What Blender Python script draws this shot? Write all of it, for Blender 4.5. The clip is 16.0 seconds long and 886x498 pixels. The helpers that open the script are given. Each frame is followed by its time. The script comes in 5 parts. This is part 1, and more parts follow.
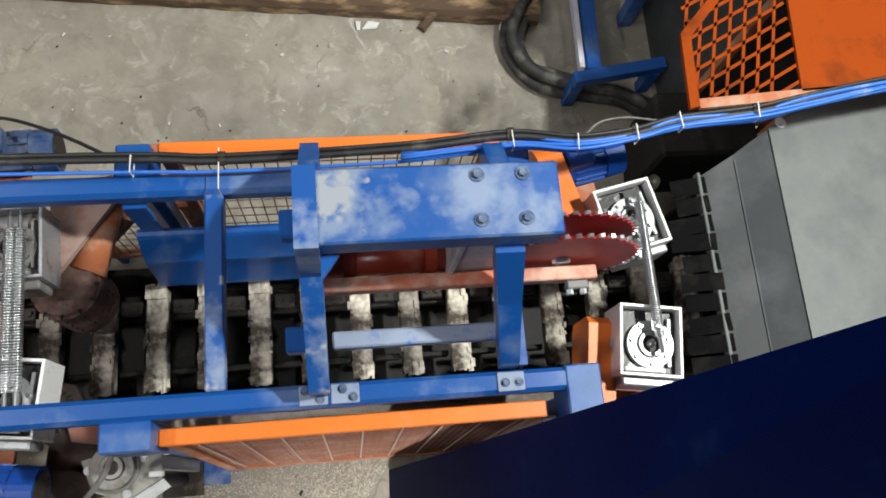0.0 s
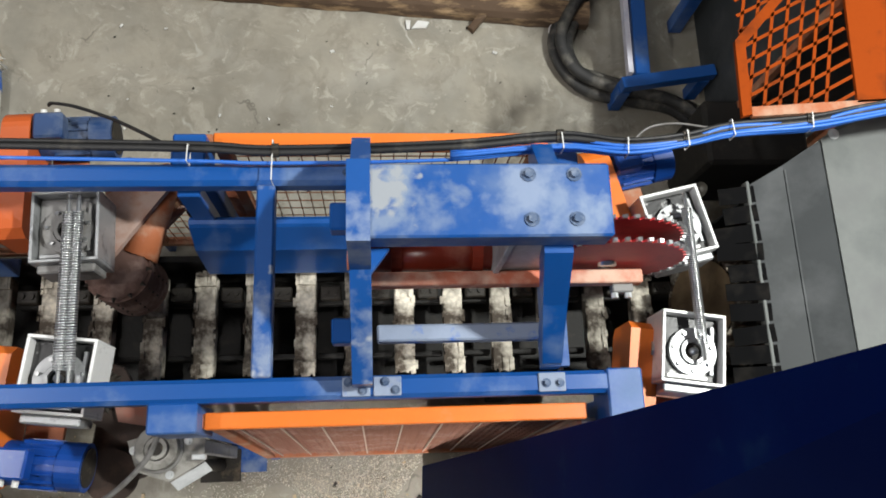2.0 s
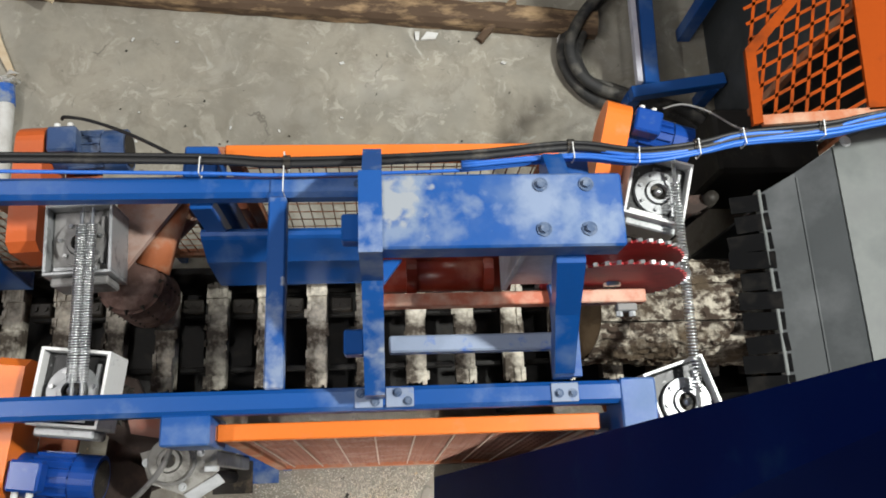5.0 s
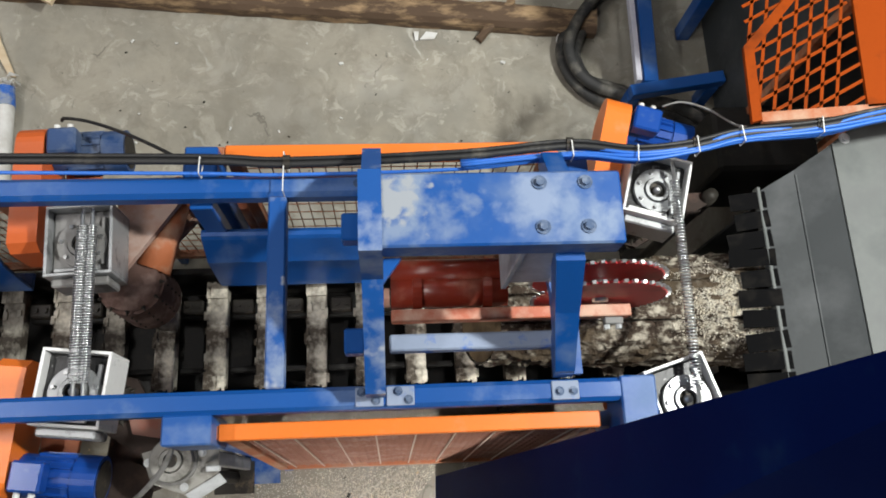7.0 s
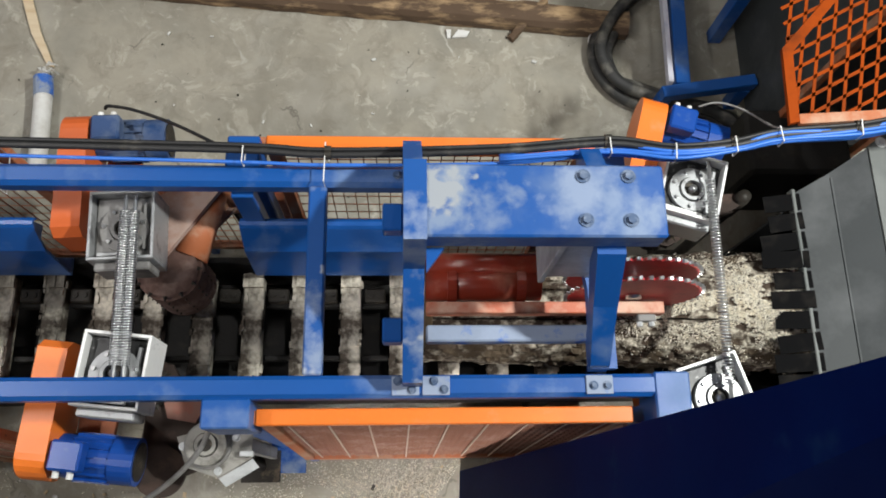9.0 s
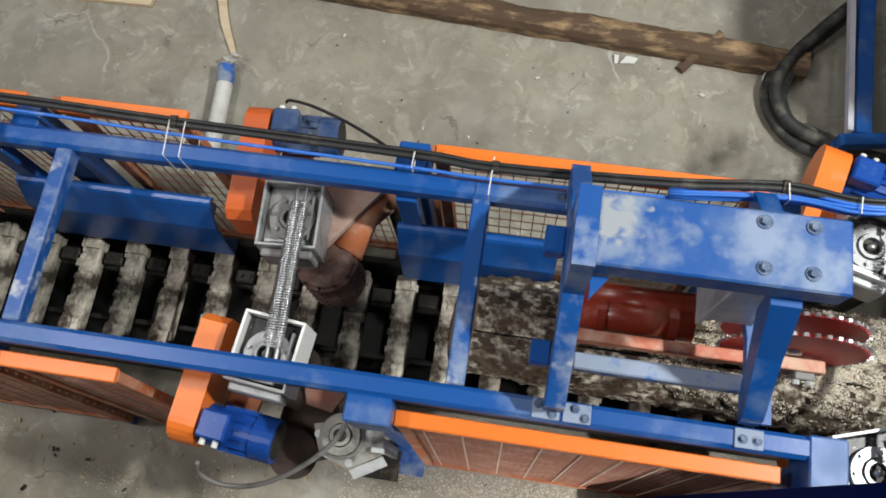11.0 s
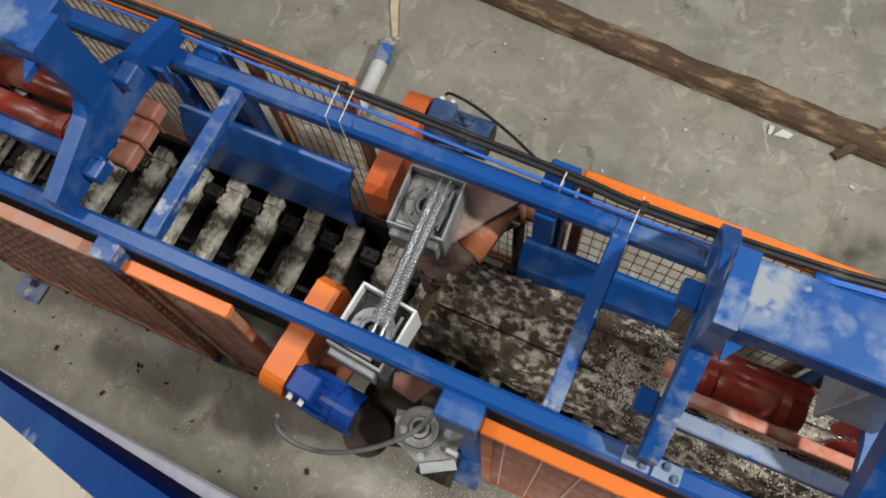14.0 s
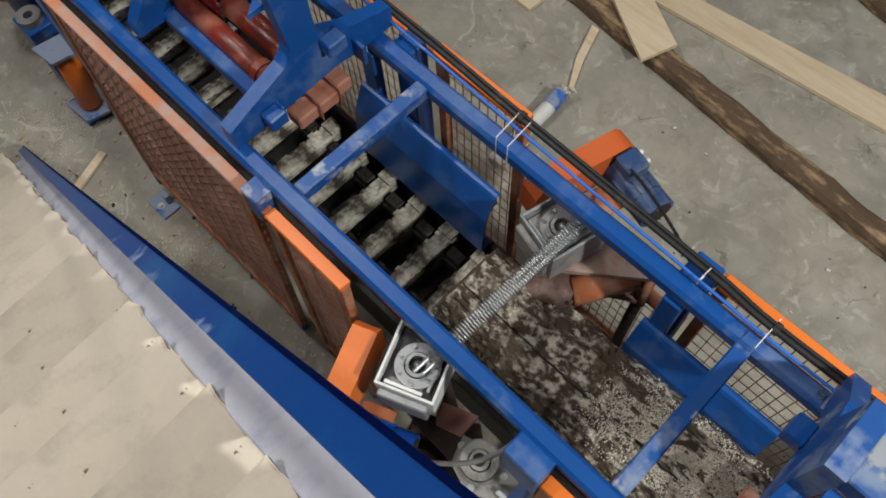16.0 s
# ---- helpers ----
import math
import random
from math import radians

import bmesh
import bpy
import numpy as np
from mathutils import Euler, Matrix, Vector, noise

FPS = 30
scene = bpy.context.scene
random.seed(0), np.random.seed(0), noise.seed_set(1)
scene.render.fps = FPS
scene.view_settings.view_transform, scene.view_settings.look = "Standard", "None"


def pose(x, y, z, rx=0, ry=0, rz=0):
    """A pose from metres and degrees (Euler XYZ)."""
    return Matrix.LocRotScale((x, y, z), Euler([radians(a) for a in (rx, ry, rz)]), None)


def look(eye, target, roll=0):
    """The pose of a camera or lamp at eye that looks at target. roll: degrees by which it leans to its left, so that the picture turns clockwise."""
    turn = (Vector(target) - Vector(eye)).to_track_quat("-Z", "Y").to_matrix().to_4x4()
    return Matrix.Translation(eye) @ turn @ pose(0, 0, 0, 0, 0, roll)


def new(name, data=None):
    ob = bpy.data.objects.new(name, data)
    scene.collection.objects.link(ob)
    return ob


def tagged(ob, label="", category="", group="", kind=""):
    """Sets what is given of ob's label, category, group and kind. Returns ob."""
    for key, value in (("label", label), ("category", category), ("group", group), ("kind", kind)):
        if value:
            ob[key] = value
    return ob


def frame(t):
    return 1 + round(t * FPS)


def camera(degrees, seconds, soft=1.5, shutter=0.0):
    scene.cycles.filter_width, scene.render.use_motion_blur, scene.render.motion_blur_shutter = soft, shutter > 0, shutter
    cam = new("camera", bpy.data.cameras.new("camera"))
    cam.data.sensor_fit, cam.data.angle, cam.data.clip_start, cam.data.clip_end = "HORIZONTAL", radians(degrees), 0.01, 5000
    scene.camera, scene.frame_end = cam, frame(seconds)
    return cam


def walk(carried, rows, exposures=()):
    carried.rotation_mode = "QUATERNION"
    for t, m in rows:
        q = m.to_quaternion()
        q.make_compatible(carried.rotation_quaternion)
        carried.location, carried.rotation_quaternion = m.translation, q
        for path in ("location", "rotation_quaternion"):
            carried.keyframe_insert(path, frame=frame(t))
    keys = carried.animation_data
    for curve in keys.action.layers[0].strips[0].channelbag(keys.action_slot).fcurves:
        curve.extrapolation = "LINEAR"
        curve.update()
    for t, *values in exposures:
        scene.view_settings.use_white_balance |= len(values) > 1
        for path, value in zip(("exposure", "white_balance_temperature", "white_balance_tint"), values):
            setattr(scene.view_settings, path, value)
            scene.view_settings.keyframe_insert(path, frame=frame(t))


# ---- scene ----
cam = camera(58.4, 16.0, soft=1.8)
PATH = [
    (0, (-0.329, 0.136, 4.267), (-0.075, 0.676, 2.359), 21.3),
    (0.5, (-0.339, 0.132, 4.266), (-0.092, 0.674, 2.357), 21.4),
    (1, (-0.356, 0.129, 4.267), (-0.127, 0.672, 2.356), 21.0),
    (1.5, (-0.364, 0.125, 4.272), (-0.158, 0.667, 2.358), 19.4),
    (2, (-0.374, 0.12, 4.281), (-0.204, 0.669, 2.365), 15.9),
    (2.5, (-0.382, 0.117, 4.279), (-0.231, 0.679, 2.366), 13.7),
    (3, (-0.381, 0.118, 4.28), (-0.235, 0.688, 2.368), 13.1),
    (3.5, (-0.383, 0.123, 4.28), (-0.237, 0.693, 2.368), 12.9),
    (4, (-0.383, 0.123, 4.28), (-0.235, 0.695, 2.369), 13.0),
    (6.5, (-0.381, 0.118, 4.285), (-0.234, 0.692, 2.375), 12.6),
    (7, (-0.38, 0.115, 4.284), (-0.234, 0.69, 2.374), 12.4),
    (7.5, (-0.385, 0.111, 4.285), (-0.239, 0.687, 2.375), 12.4),
    (8, (-0.391, 0.108, 4.285), (-0.245, 0.684, 2.376), 12.4),
    (8.5, (-0.405, 0.099, 4.29), (-0.266, 0.676, 2.38), 11.9),
    (9, (-0.461, 0.078, 4.296), (-0.351, 0.659, 2.385), 10.4),
    (9.5, (-0.561, 0.064, 4.289), (-0.489, 0.649, 2.378), 7.9),
    (10, (-0.579, 0.088, 4.303), (-0.618, 0.679, 2.392), 0.6),
    (10.2, (-0.554, 0.096, 4.303), (-0.65, 0.687, 2.395), -3.0),
    (12.3, (-0.688, 0.046, 4.303), (-0.931, 0.642, 2.409), -11.9),
    (12.5, (-0.701, 0.049, 4.305), (-0.961, 0.639, 2.412), -11.8),
    (13, (-0.722, 0.031, 4.314), (-1.033, 0.622, 2.43), -11.2),
    (13.5, (-0.729, 0.019, 4.313), (-1.081, 0.608, 2.434), -11.1),
    (14, (-0.751, 0.008, 4.309), (-1.142, 0.581, 2.433), -10.6),
    (14.5, (-0.781, -0.025, 4.321), (-1.259, 0.527, 2.459), -9.9),
    (15, (-0.778, -0.055, 4.313), (-1.343, 0.469, 2.467), -8.0),
    (15.5, (-0.803, -0.068, 4.283), (-1.41, 0.44, 2.446), -6.1),
    (16, (-0.841, -0.112, 4.326), (-1.465, 0.413, 2.5), -5.4),
]
walk(cam, [(t, look(eye, target, roll)) for t, eye, target, roll in PATH],
     exposures=[(0, -0.02), (10, -0.04), (12.5, -0.2), (14.5, -0.32), (16, -0.40)])

# ---- world and lamps ----
world = bpy.data.worlds.new("hall_air")
scene.world = world
world.use_nodes = True
world.node_tree.nodes["Background"].inputs[0].default_value = (0.75, 0.85, 1.0, 1)
world.node_tree.nodes["Background"].inputs[1].default_value = 0.0012
scene.view_settings.exposure = 0.0


def lamp(name, at, target, size, power, colour=(1.0, 0.975, 0.95), spread=180.0):
    data = bpy.data.lights.new(name, "AREA")
    data.shape, data.size, data.size_y, data.energy, data.color = "RECTANGLE", size, size * 0.5, power, colour
    data.spread = radians(spread)
    ob = new(name, data)
    ob.matrix_world = look(at, target)
    return ob


# key floodlight, placed by the shadow edges
lamp("key_fill_lamp", (3.1, 0.95, 6.0), (0.6, 0.9, 1.0), 0.35, 430, (0.985, 1.0, 0.95))
# unseen fill lamps, added to brighten the floor, stairs and left side
lamp("key_fill_lamp", (-4.5, 3.6, 6.5), (-2.6, 0.8, 0.8), 0.6, 50)
lamp("key_fill_lamp", (-2.7, -1.5, 6.8), (-2.9, -0.5, 0.8), 1.0, 100)
lamp("key_fill_lamp", (0.15, -4.2, 4.4), (-0.15, 0.05, 0.0), 0.5, 19, spread=34)
lamp("key_fill_lamp", (0.9, 5.2, 6.5), (0.5, 2.7, 0.0), 0.5, 45)
lamp("key_fill_lamp", (-6.0, -1.6, 6.5), (-3.0, -0.2, 0.3), 1.3, 50)
lamp("key_fill_lamp", (-4.6, 0.45, 6.6), (-3.4, 0.4, 0.6), 0.5, 122)


# ---- materials ----
def material(name, colour, rough=0.5, metal=0.0, second=None, scale=6.0, spread=(0.45, 0.65), amount=1.0,
             fine=60.0, bump=0.1, fine_mix=0.25, random_value=0.0, third=None, third_scale=2.0, third_spread=(0.55, 0.7), rough2=None, stretch=(1, 1, 1)):
    m = bpy.data.materials.new(name)
    m.use_nodes = True
    nt = m.node_tree
    n, l = nt.nodes, nt.links
    b = n["Principled BSDF"]
    b.inputs["Metallic"].default_value = metal
    tex = n.new("ShaderNodeTexCoord")
    mp = n.new("ShaderNodeMapping")
    mp.inputs["Scale"].default_value = stretch
    geo = n.new("ShaderNodeNewGeometry")
    l.new(geo.outputs["Position"] if stretch == "world" else tex.outputs["Object"], mp.inputs["Vector"])

    def noise_at(s, detail=6):
        k = n.new("ShaderNodeTexNoise")
        k.inputs["Scale"].default_value, k.inputs["Detail"].default_value, k.inputs["Roughness"].default_value = s, detail, 0.62
        l.new(mp.outputs["Vector"], k.inputs["Vector"])
        return k

    def mixed(fac, a, c, blend="MIX"):
        k = n.new("ShaderNodeMix")
        k.data_type, k.blend_type = "RGBA", blend
        for value, socket in ((fac, k.inputs[0]), (a, k.inputs[6]), (c, k.inputs[7])):
            if isinstance(value, bpy.types.NodeSocket):
                l.new(value, socket)
            elif isinstance(value, (int, float)):
                socket.default_value = value
            else:
                socket.default_value = (*value, 1)
        return k.outputs[2]

    def ramp(source, lo, hi, top=1.0):
        k = n.new("ShaderNodeMapRange")
        k.inputs[1].default_value, k.inputs[2].default_value, k.inputs[4].default_value = lo, hi, top
        l.new(source, k.inputs[0])
        return k.outputs[0]

    grain = noise_at(fine, 4)
    dark = tuple(c * 0.55 for c in colour)
    out = mixed(fine_mix, colour, mixed(grain.outputs["Fac"], dark, colour))
    rough_out = None
    if second:
        k = ramp(noise_at(scale).outputs["Fac"], *spread, amount)
        out = mixed(k, out, second)
        if rough2 is not None:
            r = n.new("ShaderNodeMapRange")
            r.inputs[3].default_value, r.inputs[4].default_value = rough, rough2
            l.new(k, r.inputs[0])
            rough_out = r.outputs[0]
    if third:
        out = mixed(ramp(noise_at(third_scale, 3).outputs["Fac"], *third_spread), out, third)
    if random_value:
        info = n.new("ShaderNodeObjectInfo")
        hsv = n.new("ShaderNodeHueSaturation")
        r = n.new("ShaderNodeMapRange")
        r.inputs[3].default_value, r.inputs[4].default_value = 1 - random_value, 1 + random_value
        l.new(info.outputs["Random"], r.inputs[0])
        l.new(r.outputs[0], hsv.inputs["Value"])
        l.new(out, hsv.inputs["Color"])
        out = hsv.outputs[0]
    l.new(out, b.inputs["Base Color"])
    if rough_out:
        l.new(rough_out, b.inputs["Roughness"])
    else:
        b.inputs["Roughness"].default_value = rough
    if bump:
        k = n.new("ShaderNodeBump")
        k.inputs["Strength"].default_value, k.inputs["Distance"].default_value = bump, 0.01
        l.new(grain.outputs["Fac"], k.inputs["Height"])
        l.new(k.outputs[0], b.inputs["Normal"])
    return m


BLUE = material("blue_paint", (0.006, 0.078, 0.315), 0.36, second=(0.17, 0.25, 0.40), scale=4.0, spread=(0.52, 0.78), amount=0.75, rough2=0.8, bump=0.04, fine_mix=0.2)
BLUE_DUSTY = material("dusty_blue_paint", (0.007, 0.078, 0.31), 0.42, second=(0.26, 0.32, 0.43), scale=5.0, spread=(0.50, 0.66), amount=0.8, rough2=0.9, bump=0.05, third=(0.40, 0.43, 0.48), third_scale=7, third_spread=(0.60, 0.68))
BLUE_GREY = material("sawdust_covered_blue_paint", (0.27, 0.325, 0.44), 0.8, second=(0.03, 0.13, 0.5), scale=7, spread=(0.56, 0.64), bump=0.08)
BLUE_MOTOR = material("blue_motor_enamel", (0.008, 0.062, 0.32), 0.28, second=(0.12, 0.2, 0.35), scale=9, spread=(0.58, 0.75), amount=0.6, bump=0.03)
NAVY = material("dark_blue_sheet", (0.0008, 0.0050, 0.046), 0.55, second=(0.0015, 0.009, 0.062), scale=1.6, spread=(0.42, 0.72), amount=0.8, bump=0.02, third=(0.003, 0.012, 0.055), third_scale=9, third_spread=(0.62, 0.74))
ORANGE = material("orange_paint", (0.86, 0.20, 0.025), 0.4, second=(0.55, 0.30, 0.18), scale=5, spread=(0.57, 0.75), amount=0.6, rough2=0.8, bump=0.04)
NAVY.node_tree.nodes["Principled BSDF"].inputs["Specular IOR Level"].default_value = 0.02
RUST = material("rusty_orange_paint", (0.42, 0.13, 0.05), 0.65, second=(0.45, 0.27, 0.18), scale=8, spread=(0.45, 0.65), bump=0.12)
RED = material("red_saw_steel", (0.60, 0.055, 0.06), 0.5, second=(0.36, 0.03, 0.03), scale=14, spread=(0.5, 0.7), amount=0.7, bump=0.04)
RED_ARM = material("dusty_red_paint", (0.55, 0.15, 0.08), 0.5, second=(0.68, 0.47, 0.36), scale=6, spread=(0.42, 0.6), amount=0.85, rough2=0.9, bump=0.06)
PINK = material("dust_covered_red_steel", (0.27, 0.135, 0.105), 0.85, second=(0.30, 0.10, 0.07), scale=8, spread=(0.55, 0.7), bump=0.15)
ALU = material("cast_aluminium", (0.42, 0.43, 0.44), 0.45, 0.5, second=(0.12, 0.12, 0.12), scale=12, spread=(0.55, 0.66), amount=0.8, bump=0.06)
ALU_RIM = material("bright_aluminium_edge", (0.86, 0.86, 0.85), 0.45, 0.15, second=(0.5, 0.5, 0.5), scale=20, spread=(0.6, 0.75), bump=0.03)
# near-black casting colour holds the shade inside the gearbox recess
CAVITY = material("shaded_recess_casting", (0.035, 0.035, 0.036), 0.4, 0.3, second=(0.25, 0.25, 0.25), scale=22, spread=(0.56, 0.62), bump=0.2)
ALU_DUSTY = material("dusty_aluminium", (0.26, 0.255, 0.25), 0.7, 0.2, second=(0.16, 0.15, 0.14), scale=10, spread=(0.5, 0.65), bump=0.12)
STEEL = material("bright_steel", (0.62, 0.63, 0.64), 0.28, 0.9, second=(0.35, 0.34, 0.33), scale=20, spread=(0.55, 0.7), bump=0.03)
ZINC = material("galvanised_sheet", (0.60, 0.62, 0.63), 0.42, 0.3, second=(0.38, 0.39, 0.40), scale=14, spread=(0.4, 0.7), bump=0.02)
DARK = material("oily_dark_steel", (0.028, 0.024, 0.019), 0.6, 0.2, second=(0.13, 0.10, 0.068), scale=16, spread=(0.56, 0.70), bump=0.2)
# near-black steel, with the shade of deep gaps put into its colour
TRAY = material("shade_black_steel", (0.008, 0.007, 0.006), 0.7, second=(0.022, 0.018, 0.013), scale=14, spread=(0.55, 0.7), bump=0.2)
SLAT = material("sawdust_caked_slat", (0.062, 0.048, 0.035), 0.8, second=(0.58, 0.54, 0.455), scale=7, spread=(0.45, 0.62), fine=90, bump=0.4, random_value=0.45)
CONCRETE = material("worn_concrete", (0.385, 0.355, 0.292), 0.85, second=(0.27, 0.255, 0.215), scale=1.7, spread=(0.42, 0.62), fine=26, bump=0.25, third=(0.43, 0.41, 0.36), third_scale=1.6, third_spread=(0.50, 0.72), fine_mix=0.35)


def add_cracks(m):
    """Broken, pale and dark hairlines and worn rims of old patches."""
    nt = m.node_tree
    n, l = nt.nodes, nt.links
    b = n["Principled BSDF"]
    source = b.inputs["Base Color"].links[0].from_socket
    tex = n.new("ShaderNodeTexCoord")
    warp = n.new("ShaderNodeTexNoise")
    warp.inputs["Scale"].default_value, warp.inputs["Detail"].default_value = 2.2, 5
    l.new(tex.outputs["Object"], warp.inputs["Vector"])
    add = n.new("ShaderNodeVectorMath")
    add.operation = "MULTIPLY_ADD"
    add.inputs[1].default_value = (0.55, 0.55, 0.55)
    l.new(warp.outputs["Color"], add.inputs[0])
    l.new(tex.outputs["Object"], add.inputs[2])
    for scale, width, colour, gate in ((0.75, 0.011, (0.50, 0.485, 0.43), 0.52), (1.5, 0.010, (0.15, 0.14, 0.12), 0.57), (4.6, 0.012, (0.19, 0.175, 0.15), 0.61)):
        v = n.new("ShaderNodeTexVoronoi")
        v.feature = "DISTANCE_TO_EDGE"
        v.inputs["Scale"].default_value = scale
        l.new(add.outputs[0], v.inputs["Vector"])
        r = n.new("ShaderNodeMapRange")
        r.inputs[1].default_value, r.inputs[2].default_value, r.inputs[3].default_value, r.inputs[4].default_value = 0.0, width, 1.0, 0.0
        l.new(v.outputs["Distance"], r.inputs[0])
        k = n.new("ShaderNodeTexNoise")
        k.inputs["Scale"].default_value, k.inputs["Detail"].default_value = 1.9 * scale + 1, 4
        l.new(tex.outputs["Object"], k.inputs["Vector"])
        g = n.new("ShaderNodeMapRange")
        g.inputs[1].default_value, g.inputs[2].default_value = gate, gate + 0.05
        l.new(k.outputs["Fac"], g.inputs[0])
        p = n.new("ShaderNodeMath")
        p.operation = "MULTIPLY"
        l.new(r.outputs[0], p.inputs[0])
        l.new(g.outputs[0], p.inputs[1])
        mix = n.new("ShaderNodeMix")
        mix.data_type = "RGBA"
        l.new(p.outputs[0], mix.inputs[0])
        l.new(source, mix.inputs[6])
        mix.inputs[7].default_value = (*colour, 1)
        source = mix.outputs[2]
    # trodden dirt and scuffed pale cement, at hand size
    for scale, lo, hi, top, colour in ((5.5, 0.51, 0.66, 0.6, (0.22, 0.198, 0.158)), (9.0, 0.55, 0.64, 0.6, (0.52, 0.49, 0.42)), (1.1, 0.50, 0.62, 0.42, (0.21, 0.188, 0.148))):
        k = n.new("ShaderNodeTexNoise")
        k.inputs["Scale"].default_value, k.inputs["Detail"].default_value, k.inputs["Roughness"].default_value, k.inputs["Distortion"].default_value = scale, 9, 0.68, 0.4
        l.new(add.outputs[0], k.inputs["Vector"])
        g = n.new("ShaderNodeMapRange")
        g.inputs[1].default_value, g.inputs[2].default_value, g.inputs[4].default_value = lo, hi, top
        l.new(k.outputs["Fac"], g.inputs[0])
        mix = n.new("ShaderNodeMix")
        mix.data_type = "RGBA"
        l.new(g.outputs[0], mix.inputs[0])
        l.new(source, mix.inputs[6])
        mix.inputs[7].default_value = (*colour, 1)
        source = mix.outputs[2]
    l.new(source, b.inputs["Base Color"])


add_cracks(CONCRETE)
WOOD = material("pale_sawn_wood", (0.72, 0.60, 0.43), 0.75, second=(0.58, 0.44, 0.28), scale=3, spread=(0.4, 0.7), fine=30, bump=0.1, random_value=0.12, stretch=(0.6, 6, 6))
TREAD = material("trodden_pale_wood", (0.68, 0.605, 0.49), 0.85, second=(0.43, 0.37, 0.30), scale=6.0, spread=(0.50, 0.72), amount=0.75, fine=45, bump=0.10, random_value=0.12, third=(0.16, 0.13, 0.10), third_scale=26, third_spread=(0.70, 0.75))
TIMBER = material("weathered_brown_timber", (0.115, 0.072, 0.044), 0.85, second=(0.40, 0.27, 0.15), scale=4, spread=(0.48, 0.66), fine=40, bump=0.4, stretch=(1.2, 4, 4))
BARK = material("mossy_bark", (0.055, 0.036, 0.024), 0.9, second=(0.50, 0.455, 0.37), scale=26, spread=(0.47, 0.63), fine=70, bump=0.9, third=(0.085, 0.06, 0.036), third_scale=6, third_spread=(0.50, 0.62), stretch=(0.85, 1, 1))
ENDGRAIN = material("sawn_end_grain", (0.22, 0.155, 0.085), 0.85, second=(0.13, 0.09, 0.05), scale=10, bump=0.1)
STRIP = material("matt_black_rubber", (0.006, 0.006, 0.0065), 0.85, second=(0.02, 0.018, 0.016), scale=8, spread=(0.5, 0.7), bump=0.08)
STRIP.node_tree.nodes["Principled BSDF"].inputs["Specular IOR Level"].default_value = 0.05
RUBBER = material("black_rubber", (0.016, 0.016, 0.017), 0.55, second=(0.10, 0.09, 0.075), scale=9, spread=(0.55, 0.72), bump=0.08)
HOSE = material("dusty_black_hose", (0.03, 0.03, 0.03), 0.6, second=(0.15, 0.14, 0.12), scale=7, spread=(0.48, 0.68), bump=0.1)
CABLE_BLUE = material("blue_cable", (0.03, 0.16, 0.62), 0.45, second=(0.3, 0.42, 0.62), scale=6, spread=(0.58, 0.7), amount=0.6, bump=0.02)
WHITE = material("white_plastic", (0.78, 0.78, 0.76), 0.5, second=(0.6, 0.58, 0.55), scale=9, bump=0.02)
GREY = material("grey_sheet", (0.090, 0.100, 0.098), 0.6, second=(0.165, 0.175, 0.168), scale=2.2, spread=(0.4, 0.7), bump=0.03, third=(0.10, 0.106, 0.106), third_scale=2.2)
# same grey sheet, darkened for faces turned from the lamp
GREY_SHADED = material("shaded_grey_sheet", (0.032, 0.037, 0.040), 0.65, second=(0.068, 0.073, 0.077), scale=3.5, spread=(0.45, 0.7), bump=0.05)
SAWDUST = material("sawdust", (0.60, 0.47, 0.31), 0.95, second=(0.42, 0.31, 0.19), scale=30, fine=120, bump=0.6)
HOUSING = material("red_spindle_enamel", (0.24, 0.030, 0.014), 0.30, second=(0.40, 0.17, 0.11), scale=5, spread=(0.54, 0.68), amount=0.6, rough2=0.8, bump=0.05, third=(0.14, 0.03, 0.02), third_scale=3, third_spread=(0.58, 0.7))
BROWN = material("dirty_brown_steel", (0.035, 0.022, 0.017), 0.85, second=(0.09, 0.052, 0.040), scale=7, spread=(0.5, 0.66), amount=0.8, bump=0.15)
ORANGE_FADED = material("dust_faded_orange_paint", (0.62, 0.24, 0.12), 0.7, second=(0.50, 0.33, 0.27), scale=4, spread=(0.42, 0.6), bump=0.06)
PLATE = material("dusty_blue_plate", (0.007, 0.075, 0.30), 0.42, second=(0.09, 0.155, 0.31), scale=5.0, spread=(0.50, 0.74), amount=0.5, rough2=0.8, bump=0.05)


def add_patch(m, centre, radius, colour, ragged=0.10, scale=11.0, soft=0.05):
    """A ragged spill of sawdust round a point of the part."""
    nt = m.node_tree
    n, l = nt.nodes, nt.links
    b = n["Principled BSDF"]
    source = b.inputs["Base Color"].links[0].from_socket
    tex = n.new("ShaderNodeTexCoord")
    d = n.new("ShaderNodeVectorMath")
    d.operation = "DISTANCE"
    d.inputs[1].default_value = centre
    l.new(tex.outputs["Object"], d.inputs[0])
    k = n.new("ShaderNodeTexNoise")
    k.inputs["Scale"].default_value, k.inputs["Detail"].default_value, k.inputs["Distortion"].default_value = scale, 9, 0.15
    l.new(tex.outputs["Object"], k.inputs["Vector"])
    a = n.new("ShaderNodeMath")
    a.operation = "MULTIPLY_ADD"
    a.inputs[1].default_value = ragged * 5
    l.new(k.outputs["Fac"], a.inputs[0])
    l.new(d.outputs["Value"], a.inputs[2])
    r = n.new("ShaderNodeMapRange")
    r.inputs[1].default_value, r.inputs[2].default_value = radius + ragged * 2.5 + soft, radius + ragged * 2.5 - soft
    l.new(a.outputs[0], r.inputs[0])
    mix = n.new("ShaderNodeMix")
    mix.data_type = "RGBA"
    l.new(r.outputs[0], mix.inputs[0])
    l.new(source, mix.inputs[6])
    mix.inputs[7].default_value = (*colour, 1)
    l.new(mix.outputs[2], b.inputs["Base Color"])


